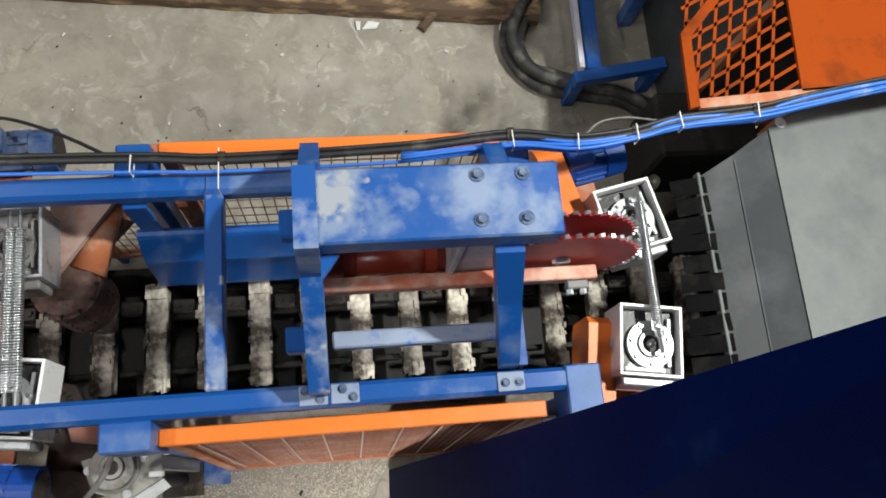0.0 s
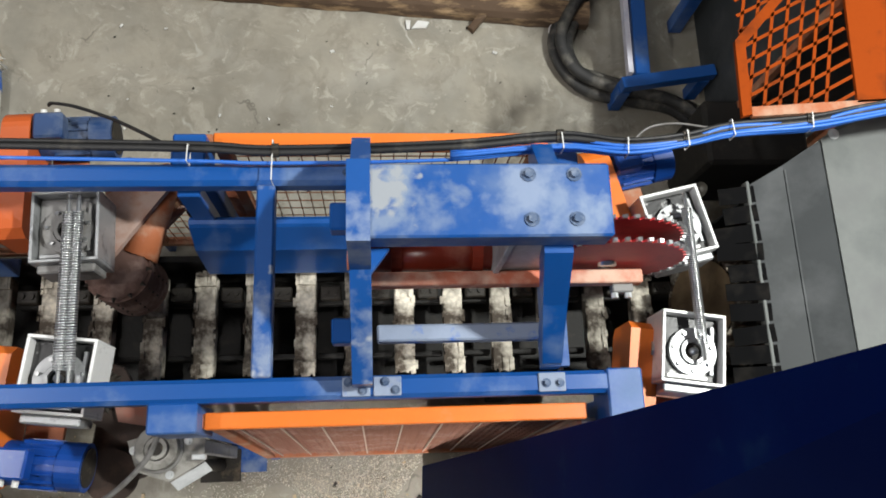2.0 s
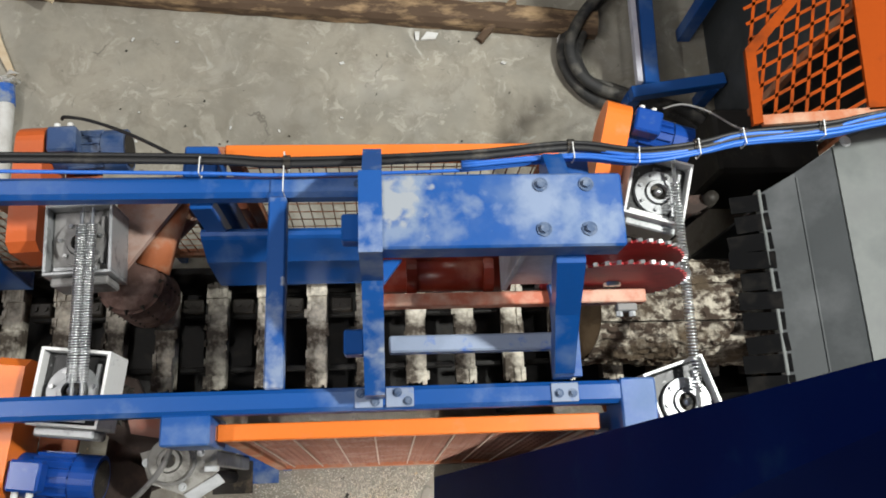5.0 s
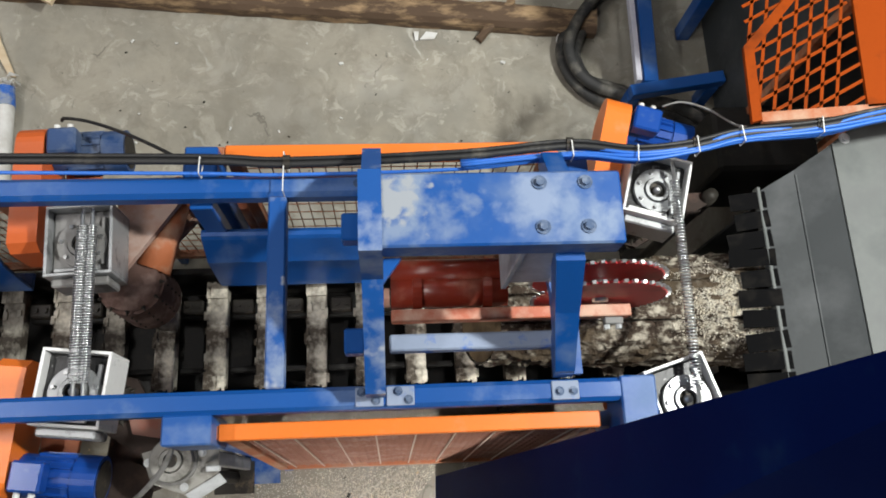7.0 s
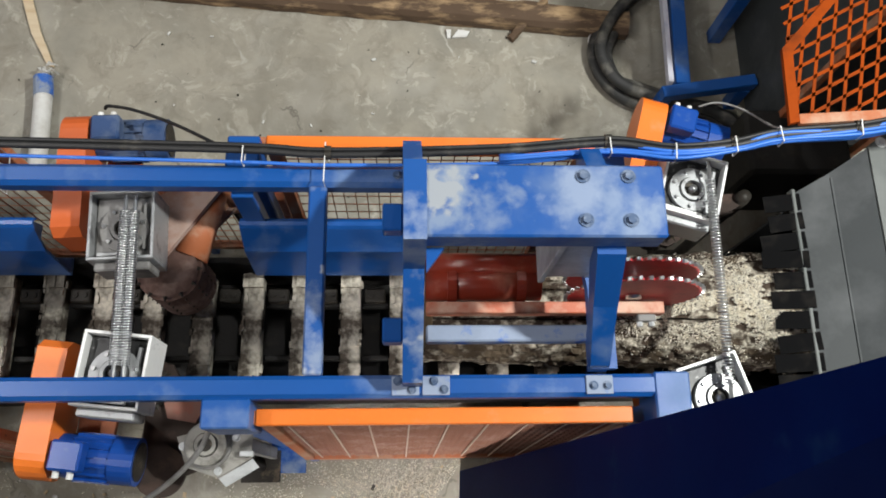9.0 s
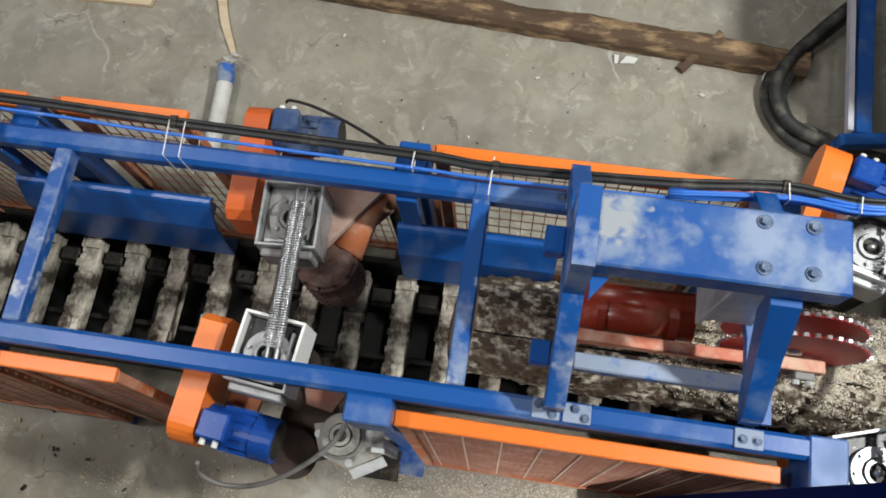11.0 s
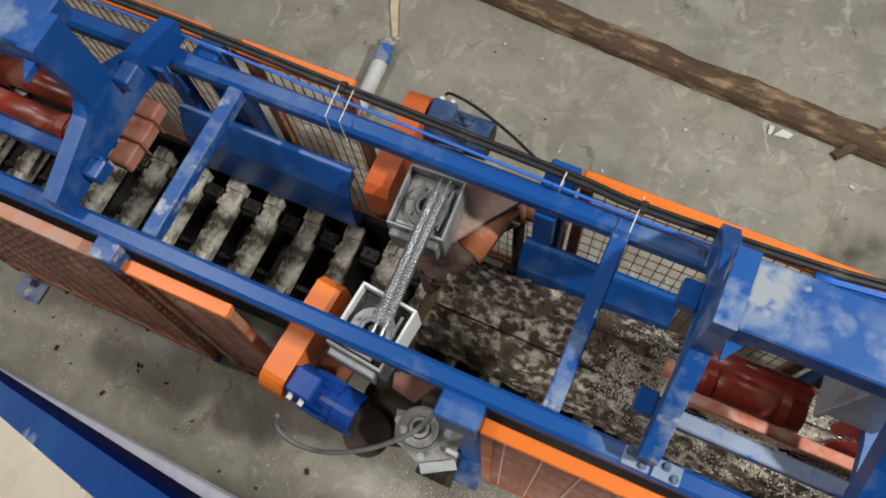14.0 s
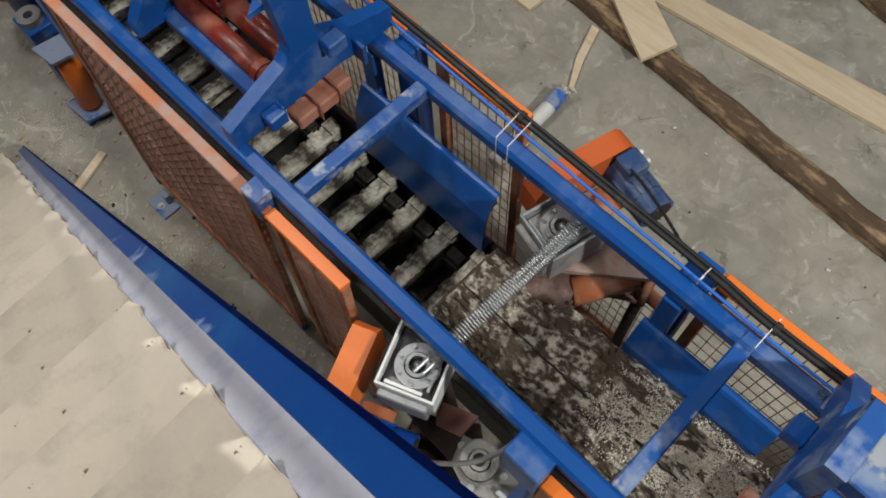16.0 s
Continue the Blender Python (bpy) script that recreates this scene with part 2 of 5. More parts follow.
add_patch(PLATE, (0.16, 0.0, 0.595), 0.13, (0.085, 0.15, 0.31), 0.10, 9.0, 0.08)
add_patch(PLATE, (0.11, 0.03, 0.595), 0.05, (0.20, 0.26, 0.39), 0.10, 16.0, 0.07)
add_patch(PLATE, (0.24, -0.05, 0.595), 0.05, (0.17, 0.235, 0.37), 0.10, 18.0, 0.07)
add_patch(PLATE, (-0.25, 0.02, 0.595), 0.10, (0.17, 0.23, 0.35), 0.10, 14.0, 0.06)
add_patch(PLATE, (-0.28, 0.035, 0.595), 0.055, (0.29, 0.315, 0.35), 0.07, 22.0, 0.02)
BOLT_GREY = material("dull_grey_bolt_steel", (0.05, 0.09, 0.18), 0.55, 0.2, second=(0.16, 0.20, 0.28), scale=30, bump=0.1)
MESH_BROWN = material("brown_expanded_steel", (0.33, 0.155, 0.105), 0.75, second=(0.45, 0.28, 0.22), scale=6, spread=(0.5, 0.7), bump=0.1)
MOTOR_DUSTY = material("dusty_blue_motor_enamel", (0.022, 0.06, 0.17), 0.5, second=(0.11, 0.145, 0.22), scale=9, spread=(0.45, 0.68), bump=0.05)
GUARD_RED = material("red_orange_paint", (0.62, 0.125, 0.03), 0.45, second=(0.45, 0.20, 0.12), scale=5, spread=(0.55, 0.75), amount=0.6, bump=0.04)
PINK_PALE = material("pale_dust_on_red_paint", (0.46, 0.33, 0.28), 0.85, second=(0.34, 0.16, 0.11), scale=6, spread=(0.5, 0.68), bump=0.1)
DRUM = material("brown_caked_roller", (0.11, 0.062, 0.050), 0.9, second=(0.25, 0.17, 0.145), scale=8, spread=(0.48, 0.66), bump=0.2)
PINK_DUST = material("dusty_pink_paint", (0.46, 0.20, 0.14), 0.8, second=(0.36, 0.11, 0.06), scale=9, spread=(0.52, 0.68), bump=0.08)
PALE_ROD = material("pale_dusty_rod", (0.66, 0.52, 0.42), 0.8, bump=0.0)
PRIMER = material("pale_primer", (0.60, 0.60, 0.68), 0.7, second=(0.42, 0.44, 0.56), scale=9, spread=(0.48, 0.66), bump=0.05)
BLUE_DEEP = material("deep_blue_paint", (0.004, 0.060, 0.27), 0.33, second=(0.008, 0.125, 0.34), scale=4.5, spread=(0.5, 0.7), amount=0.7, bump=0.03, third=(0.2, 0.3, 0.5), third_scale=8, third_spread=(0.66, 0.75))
WALL = material("plastered_hall_wall", (0.07, 0.07, 0.067), 0.9, second=(0.05, 0.05, 0.047), scale=0.8, bump=0.1)


# ---- mesh helpers (world coordinates, shifted to the thing's base) ----
BASE = {}
TWIST = [None]


def thing(name, base, label, category, group="", kind=""):
    ob = new(name)
    ob.empty_display_size = 0.1
    ob.location = base
    BASE[ob] = Vector(base)
    return tagged(ob, label, category, group, kind)


def part(name, bm, mat, parent=None, label="", smooth=False):
    me = bpy.data.meshes.new(name)
    base = BASE.get(parent, Vector((0, 0, 0)))
    if TWIST[0] is not None:
        bmesh.ops.transform(bm, matrix=TWIST[0], verts=bm.verts)
    if base.length:
        bmesh.ops.translate(bm, verts=bm.verts, vec=-base)
    bm.normal_update()
    bm.to_mesh(me)
    bm.free()
    for p in me.polygons:
        p.use_smooth = smooth
    me.materials.append(mat)
    ob = new(name, me)
    if parent:
        ob.parent = parent
        BASE[ob] = base
    if label:
        ob["label"] = label
    return ob


def setting(name, bm, mat, label, category):
    return tagged(part(name, bm, mat), label, category, kind="structure")


def box(x0, x1, y0, y1, z0, z1, bevel=0.004, bm=None, turn=None):
    bm = bm or bmesh.new()
    m = Matrix.LocRotScale(((x0 + x1) / 2, (y0 + y1) / 2, (z0 + z1) / 2), None, (abs(x1 - x0), abs(y1 - y0), abs(z1 - z0)))
    r = bmesh.ops.create_cube(bm, size=1, matrix=m)
    vs = r["verts"]
    if bevel:
        es = list({e for v in vs for e in v.link_edges})
        vs = [v for f in bmesh.ops.bevel(bm, geom=es, offset=bevel, segments=1, affect="EDGES")["faces"] for v in f.verts] + [v for v in vs if v.is_valid]
        vs = list(set(vs))
    if turn is not None:
        bmesh.ops.transform(bm, matrix=turn, verts=vs)
    return bm


def rod(p, q, r, seg=14, bm=None, r2=None):
    bm = bm or bmesh.new()
    p, q = Vector(p), Vector(q)
    m = Matrix.Translation((p + q) / 2) @ (q - p).to_track_quat("Z", "Y").to_matrix().to_4x4()
    bmesh.ops.create_cone(bm, cap_ends=True, segments=seg, radius1=r, radius2=r if r2 is None else r2, depth=(q - p).length, matrix=m)
    return bm


def bar(p, q, w, h, bm=None, up=(0, 0, 1), bevel=0.0):
    """A square bar from p to q, w wide and h high."""
    bm = bm or bmesh.new()
    p, q = Vector(p), Vector(q)
    d = (q - p).normalized()
    s = d.cross(Vector(up)).normalized()
    u = s.cross(d)
    m = Matrix((s, d, u)).transposed().to_4x4()
    m = Matrix.Translation((p + q) / 2) @ m @ Matrix.Diagonal((w, (q - p).length, h, 1))
    vs = bmesh.ops.create_cube(bm, size=1, matrix=m)["verts"]
    if bevel:
        bmesh.ops.bevel(bm, geom=list({e for v in vs for e in v.link_edges}), offset=bevel, segments=1, affect="EDGES")
    return bm


def prism(points, axis, a, b, bm=None):
    """A polygon in the plane across an axis, pushed from a to b along it."""
    bm = bm or bmesh.new()
    order = {"x": lambda u, v, w: (w, u, v), "y": lambda u, v, w: (u, w, v), "z": lambda u, v, w: (u, v, w)}[axis]
    low = [bm.verts.new(order(u, v, a)) for u, v in points]
    top = [bm.verts.new(order(u, v, b)) for u, v in points]
    bm.faces.new(low), bm.faces.new(top)
    for i in range(len(points)):
        j = (i + 1) % len(points)
        bm.faces.new((low[i], low[j], top[j], top[i]))
    bmesh.ops.recalc_face_normals(bm, faces=bm.faces)
    return bm


def tube(points, r, seg=8, bm=None, closed=False):
    """A round tube through points, smoothed."""
    bm = bm or bmesh.new()
    pts = [Vector(p) for p in points]
    fine = []
    n = len(pts)
    for i in range(n - 1):
        a, b, c, d = pts[max(i - 1, 0)], pts[i], pts[i + 1], pts[min(i + 2, n - 1)]
        for k in range(5):
            t = k / 5
            fine.append(0.5 * (2 * b + (c - a) * t + (2 * a - 5 * b + 4 * c - d) * t * t + (3 * b - a - 3 * c + d) * t ** 3))
    fine.append(pts[-1])
    rings = []
    for i, p in enumerate(fine):
        d = (fine[min(i + 1, len(fine) - 1)] - fine[max(i - 1, 0)]).normalized()
        s = d.cross(Vector((0, 0, 1)))
        s = s.normalized() if s.length > 0.05 else Vector((1, 0, 0))
        u = s.cross(d)
        rings.append([bm.verts.new(p + r * (math.cos(a) * s + math.sin(a) * u)) for a in (2 * math.pi * k / seg for k in range(seg))])
    for a, b in zip(rings, rings[1:]):
        for k in range(seg):
            bm.faces.new((a[k], a[(k + 1) % seg], b[(k + 1) % seg], b[k]))
    bm.faces.new(rings[0][::-1]), bm.faces.new(rings[-1])
    return bm


def ring(c, r_in, r_out, z0, z1, seg=28, bm=None):
    bm = bm or bmesh.new()
    rows = []
    for r, z in ((r_in, z0), (r_out, z0), (r_out, z1), (r_in, z1)):
        rows.append([bm.verts.new((c[0] + r * math.cos(2 * math.pi * k / seg), c[1] + r * math.sin(2 * math.pi * k / seg), z)) for k in range(seg)])
    for i in range(4):
        a, b = rows[i], rows[(i + 1) % 4]
        for k in range(seg):
            bm.faces.new((a[k], a[(k + 1) % seg], b[(k + 1) % seg], b[k]))
    bmesh.ops.recalc_face_normals(bm, faces=bm.faces)
    return bm


# ---- setting ----
def floor_mesh():
    bm = bmesh.new()
    bmesh.ops.create_grid(bm, x_segments=160, y_segments=120, size=1, matrix=Matrix.Diagonal((9, 7, 1, 1)))
    for v in bm.verts:
        v.co.x -= 1
        v.co.y += 1
        v.co.z = 0.006 * noise.noise(v.co * 1.4) - 0.006
    return bm


setting("floor", floor_mesh(), CONCRETE, "grey worn concrete floor, cracked, patched and dusty", "floor")
for i, (x0, x1, y0, y1) in enumerate(((-10.2, -10, -6, 8), (8, 8.2, -6, 8), (-10, 8, 8, 8.2), (-10, 8, -6.2, -6))):
    setting("wall_%d" % (i + 1), box(x0, x1, y0, y1, -0.05, 7, 0), WALL, "plain grey plastered wall of the workshop hall", "wall")
setting("ceiling", box(-10, 8, -6, 8, 7, 7.2, 0), WALL, "plain grey ceiling of the workshop hall", "ceiling")


# ---- machine frame ----
def bolt_mesh(x, y, z, r=0.017):
    bm = rod((x, y, z), (x, y, z + 0.003), r * 1.7, 18)
    rod((x, y, z + 0.003), (x, y, z + 0.012), r, 6, bm)
    return bm


frame_thing = thing("saw_line_frame", (-2.5, 0.77, 0), "blue painted steel frame of a log saw line, dusty with sawdust", "machine frame")
part("back_beam", box(-6.5, 0.36, 1.10, 1.18, 1.61, 1.69, 0.016), BLUE, frame_thing)
part("front_beam", box(-6.5, 0.50, 0.365, 0.44, 1.61, 1.69, 0.014), BLUE, frame_thing)
for x in (-0.777, -2.345):
    part("cross_bar", box(x, x + 0.062, 0.44, 1.10, 1.625, 1.692, 0.006), BLUE_DUSTY, frame_thing)
part("mid_rail", box(-0.372, 0.20, 0.545, 0.60, 1.655, 1.715, 0.006), BLUE_GREY, frame_thing, "dust-covered tube rail")
part("mid_rail", box(-3.345, -2.682, 0.578, 0.638, 1.655, 1.715, 0.006), BLUE, frame_thing)
part("end_block", box(0.385, 0.505, 0.268, 0.445, 1.50, 1.695, 0.006), BLUE, frame_thing)
for x0, x1, y0, y1 in ((-1.07, -0.97, 0.30, 0.362), (0.40, 0.50, 0.30, 0.36), (-1.08, -0.97, 1.183, 1.25), (0.27, 0.36, 1.18, 1.26), (-2.58, -2.47, 1.18, 1.28), (-4.1, -3.98, 0.28, 0.365), (-4.1, -3.98, 1.18, 1.28)):
    part("post", box(x0, x1, y0, y1, 0.0, 1.66, 0.006), BLUE, frame_thing)
part("bracket_block", box(-1.095, -0.94, 0.272, 0.368, 1.42, 1.686, 0.006), BLUE, frame_thing)
part("bracket_block", box(-1.075, -0.96, 1.185, 1.30, 1.50, 1.668, 0.006), BLUE, frame_thing)
part("bracket_block", box(-2.49, -2.395, 0.285, 0.368, 1.50, 1.680, 0.006), BLUE_DUSTY, frame_thing)
for x in (-1.03, 0.44):
    part("foot_plate", box(x - 0.09, x + 0.09, 0.17, 0.38, 0.0, 0.012, 0.002), BLUE_DUSTY, frame_thing)
for x in (-0.44, -0.34, 0.20):
    part("joint_plate", box(x - 0.045, x + 0.045, 0.372, 0.434, 1.6905, 1.6965, 0.002), BLUE_GREY, frame_thing, "dust-covered bolted joint plate")
for x, y in ((-0.348, 0.418), (-0.315, 0.390), (-0.42, 0.390), (-0.465, 0.418), (0.18, 0.40), (0.225, 0.40), (-0.47, 1.14)):
    part("bolt", bolt_mesh(x, y, 1.696, 0.009), BOLT_GREY, frame_thing, "dull steel bolt")


def gantry(x0, x1, flip=False):
    """Raised support that carries a saw over the conveyor: top box, two leg frames, gussets, bolts."""
    g = thing("saw_gantry", ((x0 + x1) / 2, 0.83, 1.69), "blue steel saw gantry bolted over the conveyor, patched with pale sawdust", "machine part")
    part("top_plate", box(x0, x1, 0.725, 0.935, 2.19, 2.285, 0.006), PLATE, g, "dusty blue top plate")
    a, b = (x0 - 0.045, x0 + 0.018) if not flip else (x1 - 0.018, x1 + 0.045)
    if flip:
        outline = [(0.39, 1.694), (0.60, 1.694), (0.66, 1.702), (0.93, 1.716), (1.03, 1.694), (1.225, 1.694), (1.225, 1.80), (1.01, 1.868),
                   (0.90, 1.93), (0.865, 1.975), (0.862, 2.292), (0.715, 2.292), (0.738, 1.985), (0.725, 1.945), (0.69, 1.912), (0.39, 1.805)]
        part("foot_flange", box(a - 0.05, a - 0.001, 0.40, 0.52, 1.694, 1.716, 0.003), BLUE_GREY, g, "dust-covered foot flange")
        part("edge_flange", prism([(0.60, 1.70), (0.615, 1.70), (0.615, 1.79), (0.60, 1.79)], "x", b + 0.001, b + 0.05), BLUE, g)
        part("edge_flange", prism([(1.005, 1.70), (1.02, 1.70), (1.02, 1.80), (1.005, 1.80)], "x", b + 0.001, b + 0.07), BLUE, g)
    else:
        outline = [(0.40, 1.694), (0.46, 1.694), (0.52, 1.76), (0.64, 1.88), (0.96, 1.88), (1.07, 1.77), (1.10, 1.694), (1.225, 1.694),
                   (1.225, 1.80), (1.03, 2.02), (0.95, 2.06), (0.945, 2.292), (0.715, 2.292), (0.70, 2.05), (0.63, 1.99), (0.40, 1.79)]
    part("leg_frame", prism(outline, "x", a, b), BLUE if flip else BLUE_DUSTY, g)
    a, b = (x1 - 0.10, x1 - 0.03) if not flip else (x0 + 0.03, x0 + 0.10)
    xm = (a + b) / 2
    part("cross_plate", prism([(a, 0.45), (b + 0.012, 0.45), (b + 0.012, 0.80), (b - 0.02, 0.92), (a - 0.03, 0.92), (a, 0.72)], "z", 1.694, 1.735), BLUE, g)
    place = (lambda v: x1 - 0.271 + v) if not flip else (lambda v: x0 + 0.271 - v)
    c0, c1 = sorted((place(0.09), place(0.16)))
    part("column", box(c0, c1, 0.80, 0.92, 1.735, 2.188, 0.006), BLUE, g)
    part("arm", prism([(0.92, 1.694), (1.22, 1.694), (1.22, 1.76), (0.92, 2.0)], "x", a, b), BLUE, g)
    bm = bmesh.new()
    rows = []
    for xl, xr, y0, y1, z in ((0.162, 0.225, 0.445, 0.55, 1.694), (0.158, 0.222, 0.455, 0.60, 1.76), (0.125, 0.200, 0.60, 0.76, 1.98), (0.095, 0.178, 0.705, 0.81, 2.188)):
        rows.append([bm.verts.new((place(x), y, z)) for x, y in ((xl, y0), (xr, y0), (xr, y1), (xl, y1))])
    for p, q in zip(rows, rows[1:]):
        for i in range(4):
            bm.faces.new((p[i], p[(i + 1) % 4], q[(i + 1) % 4], q[i]))
    bm.faces.new(rows[0]), bm.faces.new(rows[-1])
    bmesh.ops.recalc_face_normals(bm, faces=bm.faces)
    part("front_leg", bm, BLUE, g)
    s = -1 if flip else 1
    xa = x0 if not flip else x1
    part("gusset", prism([(xa + s * 0.019, 0.724), (xa + s * 0.07, 0.724), (xa + s * 0.019, 0.655)], "z", 2.16, 2.185), BLUE, g)
    for x, y in ((0.044, 0.90), (0.171, 0.90), (0.046, 0.772), (0.170, 0.772)):
        x = x if not flip else x0 + 0.271 - x
        part("bolt", bolt_mesh(x, y, 2.286, 0.012), BOLT_GREY, g, "dark steel bolt and washer")
    part("clamp_lug", box(xa - s * 0.11, xa - s * 0.045, 0.86, 0.95, 1.86, 1.93, 0.006), BLUE, g)
    part("clamp_lug", box(xa - s * 0.11, xa - s * 0.045, 0.53, 0.61, 1.72, 1.79, 0.006), BLUE, g)
    return g


gantry(-0.405, 0.271)
gantry(-3.45, -2.66, True)


# ---- conveyor ----
def guide(x0, x1):
    """Blue side guide: a sheet sloping to the conveyor, a rolled lip on top, brackets behind."""
    g = thing("side_guide", ((x0 + x1) / 2, 1.05, 0.9), "blue steel side guide with a rolled top edge", "guide", "conveyor side guides")
    part("sheet", prism([(1.065, 1.315), (1.01, 1.19), (0.985, 0.93), (0.995, 0.925), (1.022, 1.185), (1.075, 1.307)], "x", x0, x1), BLUE, g)
    part("rolled_lip", prism([(1.065, 1.317), (1.075, 1.330), (1.09, 1.333), (1.105, 1.322), (1.112, 1.30), (1.104, 1.298), (1.097, 1.314), (1.088, 1.322), (1.079, 1.32), (1.073, 1.309)], "x", x0, x1), BLUE, g)
    for x in (x0 + 0.01, x1 - 0.04):
        part("bracket", prism([(1.03, 1.18), (1.08, 1.29), (1.105, 1.295), (1.12, 1.18)], "x", x, x + 0.012), BLUE, g)
    part("support", box(x0 + 0.02, x0 + 0.10, 1.09, 1.14, 1.05, 1.60, 0.004), BLUE, g)
    part("bottom_flange", box(x0, x1, 0.985, 1.06, 0.905, 0.925, 0.002), BLUE, g)


bed = thing("conveyor_bed", (-1.0, 0.77, 0.0), "oily steel bed of the slat conveyor, blackened for shade between slats", "conveyor")
# tray and rails are blackened so the gaps between slats read as shade
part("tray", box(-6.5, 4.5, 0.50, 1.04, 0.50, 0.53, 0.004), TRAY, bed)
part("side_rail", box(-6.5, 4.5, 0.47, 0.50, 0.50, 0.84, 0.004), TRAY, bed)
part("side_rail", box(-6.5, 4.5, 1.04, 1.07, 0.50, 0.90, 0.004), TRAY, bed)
for x in (-5.5, -3.5, -1.9, 0.2, 1.8, 3.8):
    part("leg", box(x, x + 0.1, 0.49, 0.57, 0, 0.50, 0.004), DARK, bed)
    part("leg", box(x, x + 0.1, 0.98, 1.06, 0, 0.50, 0.004), DARK, bed)
for x0, x1 in ((-1.085, -0.44), (-2.72, -1.87), (-4.6, -3.6)):
    guide(x0, x1)

chain = thing("conveyor_chain", (0, 0.765, 0.80), "moving chain of sawdust-caked steel slats that carries the log", "conveyor chain")
SPEED, PITCH = -0.2, 0.215


def slat_mesh(rng):
    """A steel slat with crumbling cakes of sawdust along its edges and toothed ends."""
    bm = box(-0.043, 0.043, -0.205, 0.232, -0.03, 0.040, 0.005)
    for k in range(9):
        x = -0.039 + 0.078 * k / 8
        box(x - 0.005, x + 0.005, 0.18, 0.236 + 0.016 * rng.random(), 0.040, 0.053 + 0.012 * rng.random(), 0, bm)
        box(x - 0.005, x + 0.005, -0.207 - 0.014 * rng.random(), -0.16, 0.040, 0.050 + 0.012 * rng.random(), 0, bm)
    for k in range(26):
        y = rng.uniform(-0.2, 0.225)
        x = rng.choice((-1, 1)) * rng.uniform(0.026, 0.047)
        w = rng.uniform(0.006, 0.02)
        box(x - w * 0.5, x + w * 0.5, y - w, y + w, 0.03, 0.040 + rng.uniform(0.003, 0.011), 0, bm)
    return bm


rng = random.Random(3)
slat_data = []
for k in range(3):
    o = part("slat", slat_mesh(rng), SLAT)
    slat_data.append(o.data)
    bpy.data.objects.remove(o)
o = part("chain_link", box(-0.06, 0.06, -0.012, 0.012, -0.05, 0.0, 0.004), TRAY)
link_data = o.data
bpy.data.objects.remove(o)
o = part("lug", box(-0.045, 0.045, -0.03, 0.03, -0.02, 0.035, 0.006), DARK)
for dx in (-0.02, 0.02):
    bm = bmesh.new()
    bm.from_mesh(o.data)
    rod((dx, 0, 0.035), (dx, 0, 0.045), 0.012, 8, bm)
    bm.to_mesh(o.data)
    bm.free()
lug_data = o.data
bpy.data.objects.remove(o)
for k in range(-17, 22):
    x = 0.48 + PITCH * k
    s = new("slat", slat_data[k % 3])
    s.parent, s.location = chain, (x, 0, 0)
    for y in (-0.12, 0.12):
        s = new("chain_link", link_data)
        s.parent, s.location = chain, (x + PITCH / 2, y, -0.03)
    s = new("lug", lug_data)
    s.parent, s.location = chain, (x + PITCH / 2, 0.15, -0.005)

# ---- log ----
LOG_R = 0.195


def slant(x, s):
    """The end is sawn at a slant: the underside reaches further ahead."""
    return 0.13 * (0.5 - 0.5 * s) * max(0.0, 1 - x / 0.9)


def end_mesh():
    bm = bmesh.new()
    rows = []
    for k in range(7):
        r = LOG_R * 0.965 * (6 - k) / 6
        row = []
        for i in range(44):
            a = 2 * math.pi * i / 44
            v = Vector((0, r * math.cos(a), r * math.sin(a)))
            row.append(bm.verts.new((0.004 - slant(0, v.z / LOG_R) + 0.004 * noise.noise(v * 40), v.y, v.z)))
        rows.append(row)
    for p, q in zip(rows, rows[1:]):
        for i in range(44):
            bm.faces.new((p[i], p[(i + 1) % 44], q[(i + 1) % 44], q[i]))
    bmesh.ops.remove_doubles(bm, verts=bm.verts, dist=0.0005)
    bmesh.ops.recalc_face_normals(bm, faces=bm.faces)
    return bm


def log_mesh(length):
    """Barked log with two straight saw kerfs along its top."""
    bm = bmesh.new()
    n = 330
    kerfs = (1.17, 1.92)
    angles = [(2 * math.pi * k / 84, 0) for k in range(84) if all(abs(2 * math.pi * k / 84 - g) > 0.03 for g in kerfs)]
    for g in kerfs:
        angles += [(g - 0.021, 0), (g - 0.018, 1), (g + 0.018, 1), (g + 0.021, 0)]
    angles.sort()
    rings = []
    for i in range(n + 1):
        x = length * i / n
        row = []
        for a, cut in angles:
            p = Vector((x, math.cos(a), math.sin(a)))
            r = (LOG_R + 0.036 * min(x, 1.2)) * (1 + 0.03 * noise.noise(Vector((x * 0.8, p.y, p.z))))
            r += 0.012 * noise.noise(Vector((x * 9, p.y * 5, p.z * 5))) + 0.012 * abs(noise.noise(Vector((x * 20, p.y * 13, p.z * 13))))
            if noise.noise(Vector((x * 16 + 9, p.y * 9, p.z * 9))) > 0.28:
                r += 0.009
            if cut:
                r -= 0.05
            row.append(bm.verts.new((x - slant(x, math.sin(a)), r * math.cos(a), r * math.sin(a))))
        rings.append(row)
    m = len(angles)
    for a, b in zip(rings, rings[1:]):
        for k in range(m):
            bm.faces.new((a[k], b[k], b[(k + 1) % m], a[(k + 1) % m]))
    bmesh.ops.recalc_face_normals(bm, faces=bm.faces)
    return bm


log = thing("log", (0, 0.765, 1.03), "rough barked log with lichen and long grooves, carried by the conveyor", "log")
BASE[log] = Vector((0, 0, 0))
part("bark", log_mesh(4.2), BARK, log)
part("end_face", end_mesh(), ENDGRAIN, log, "brown weathered sawn end")


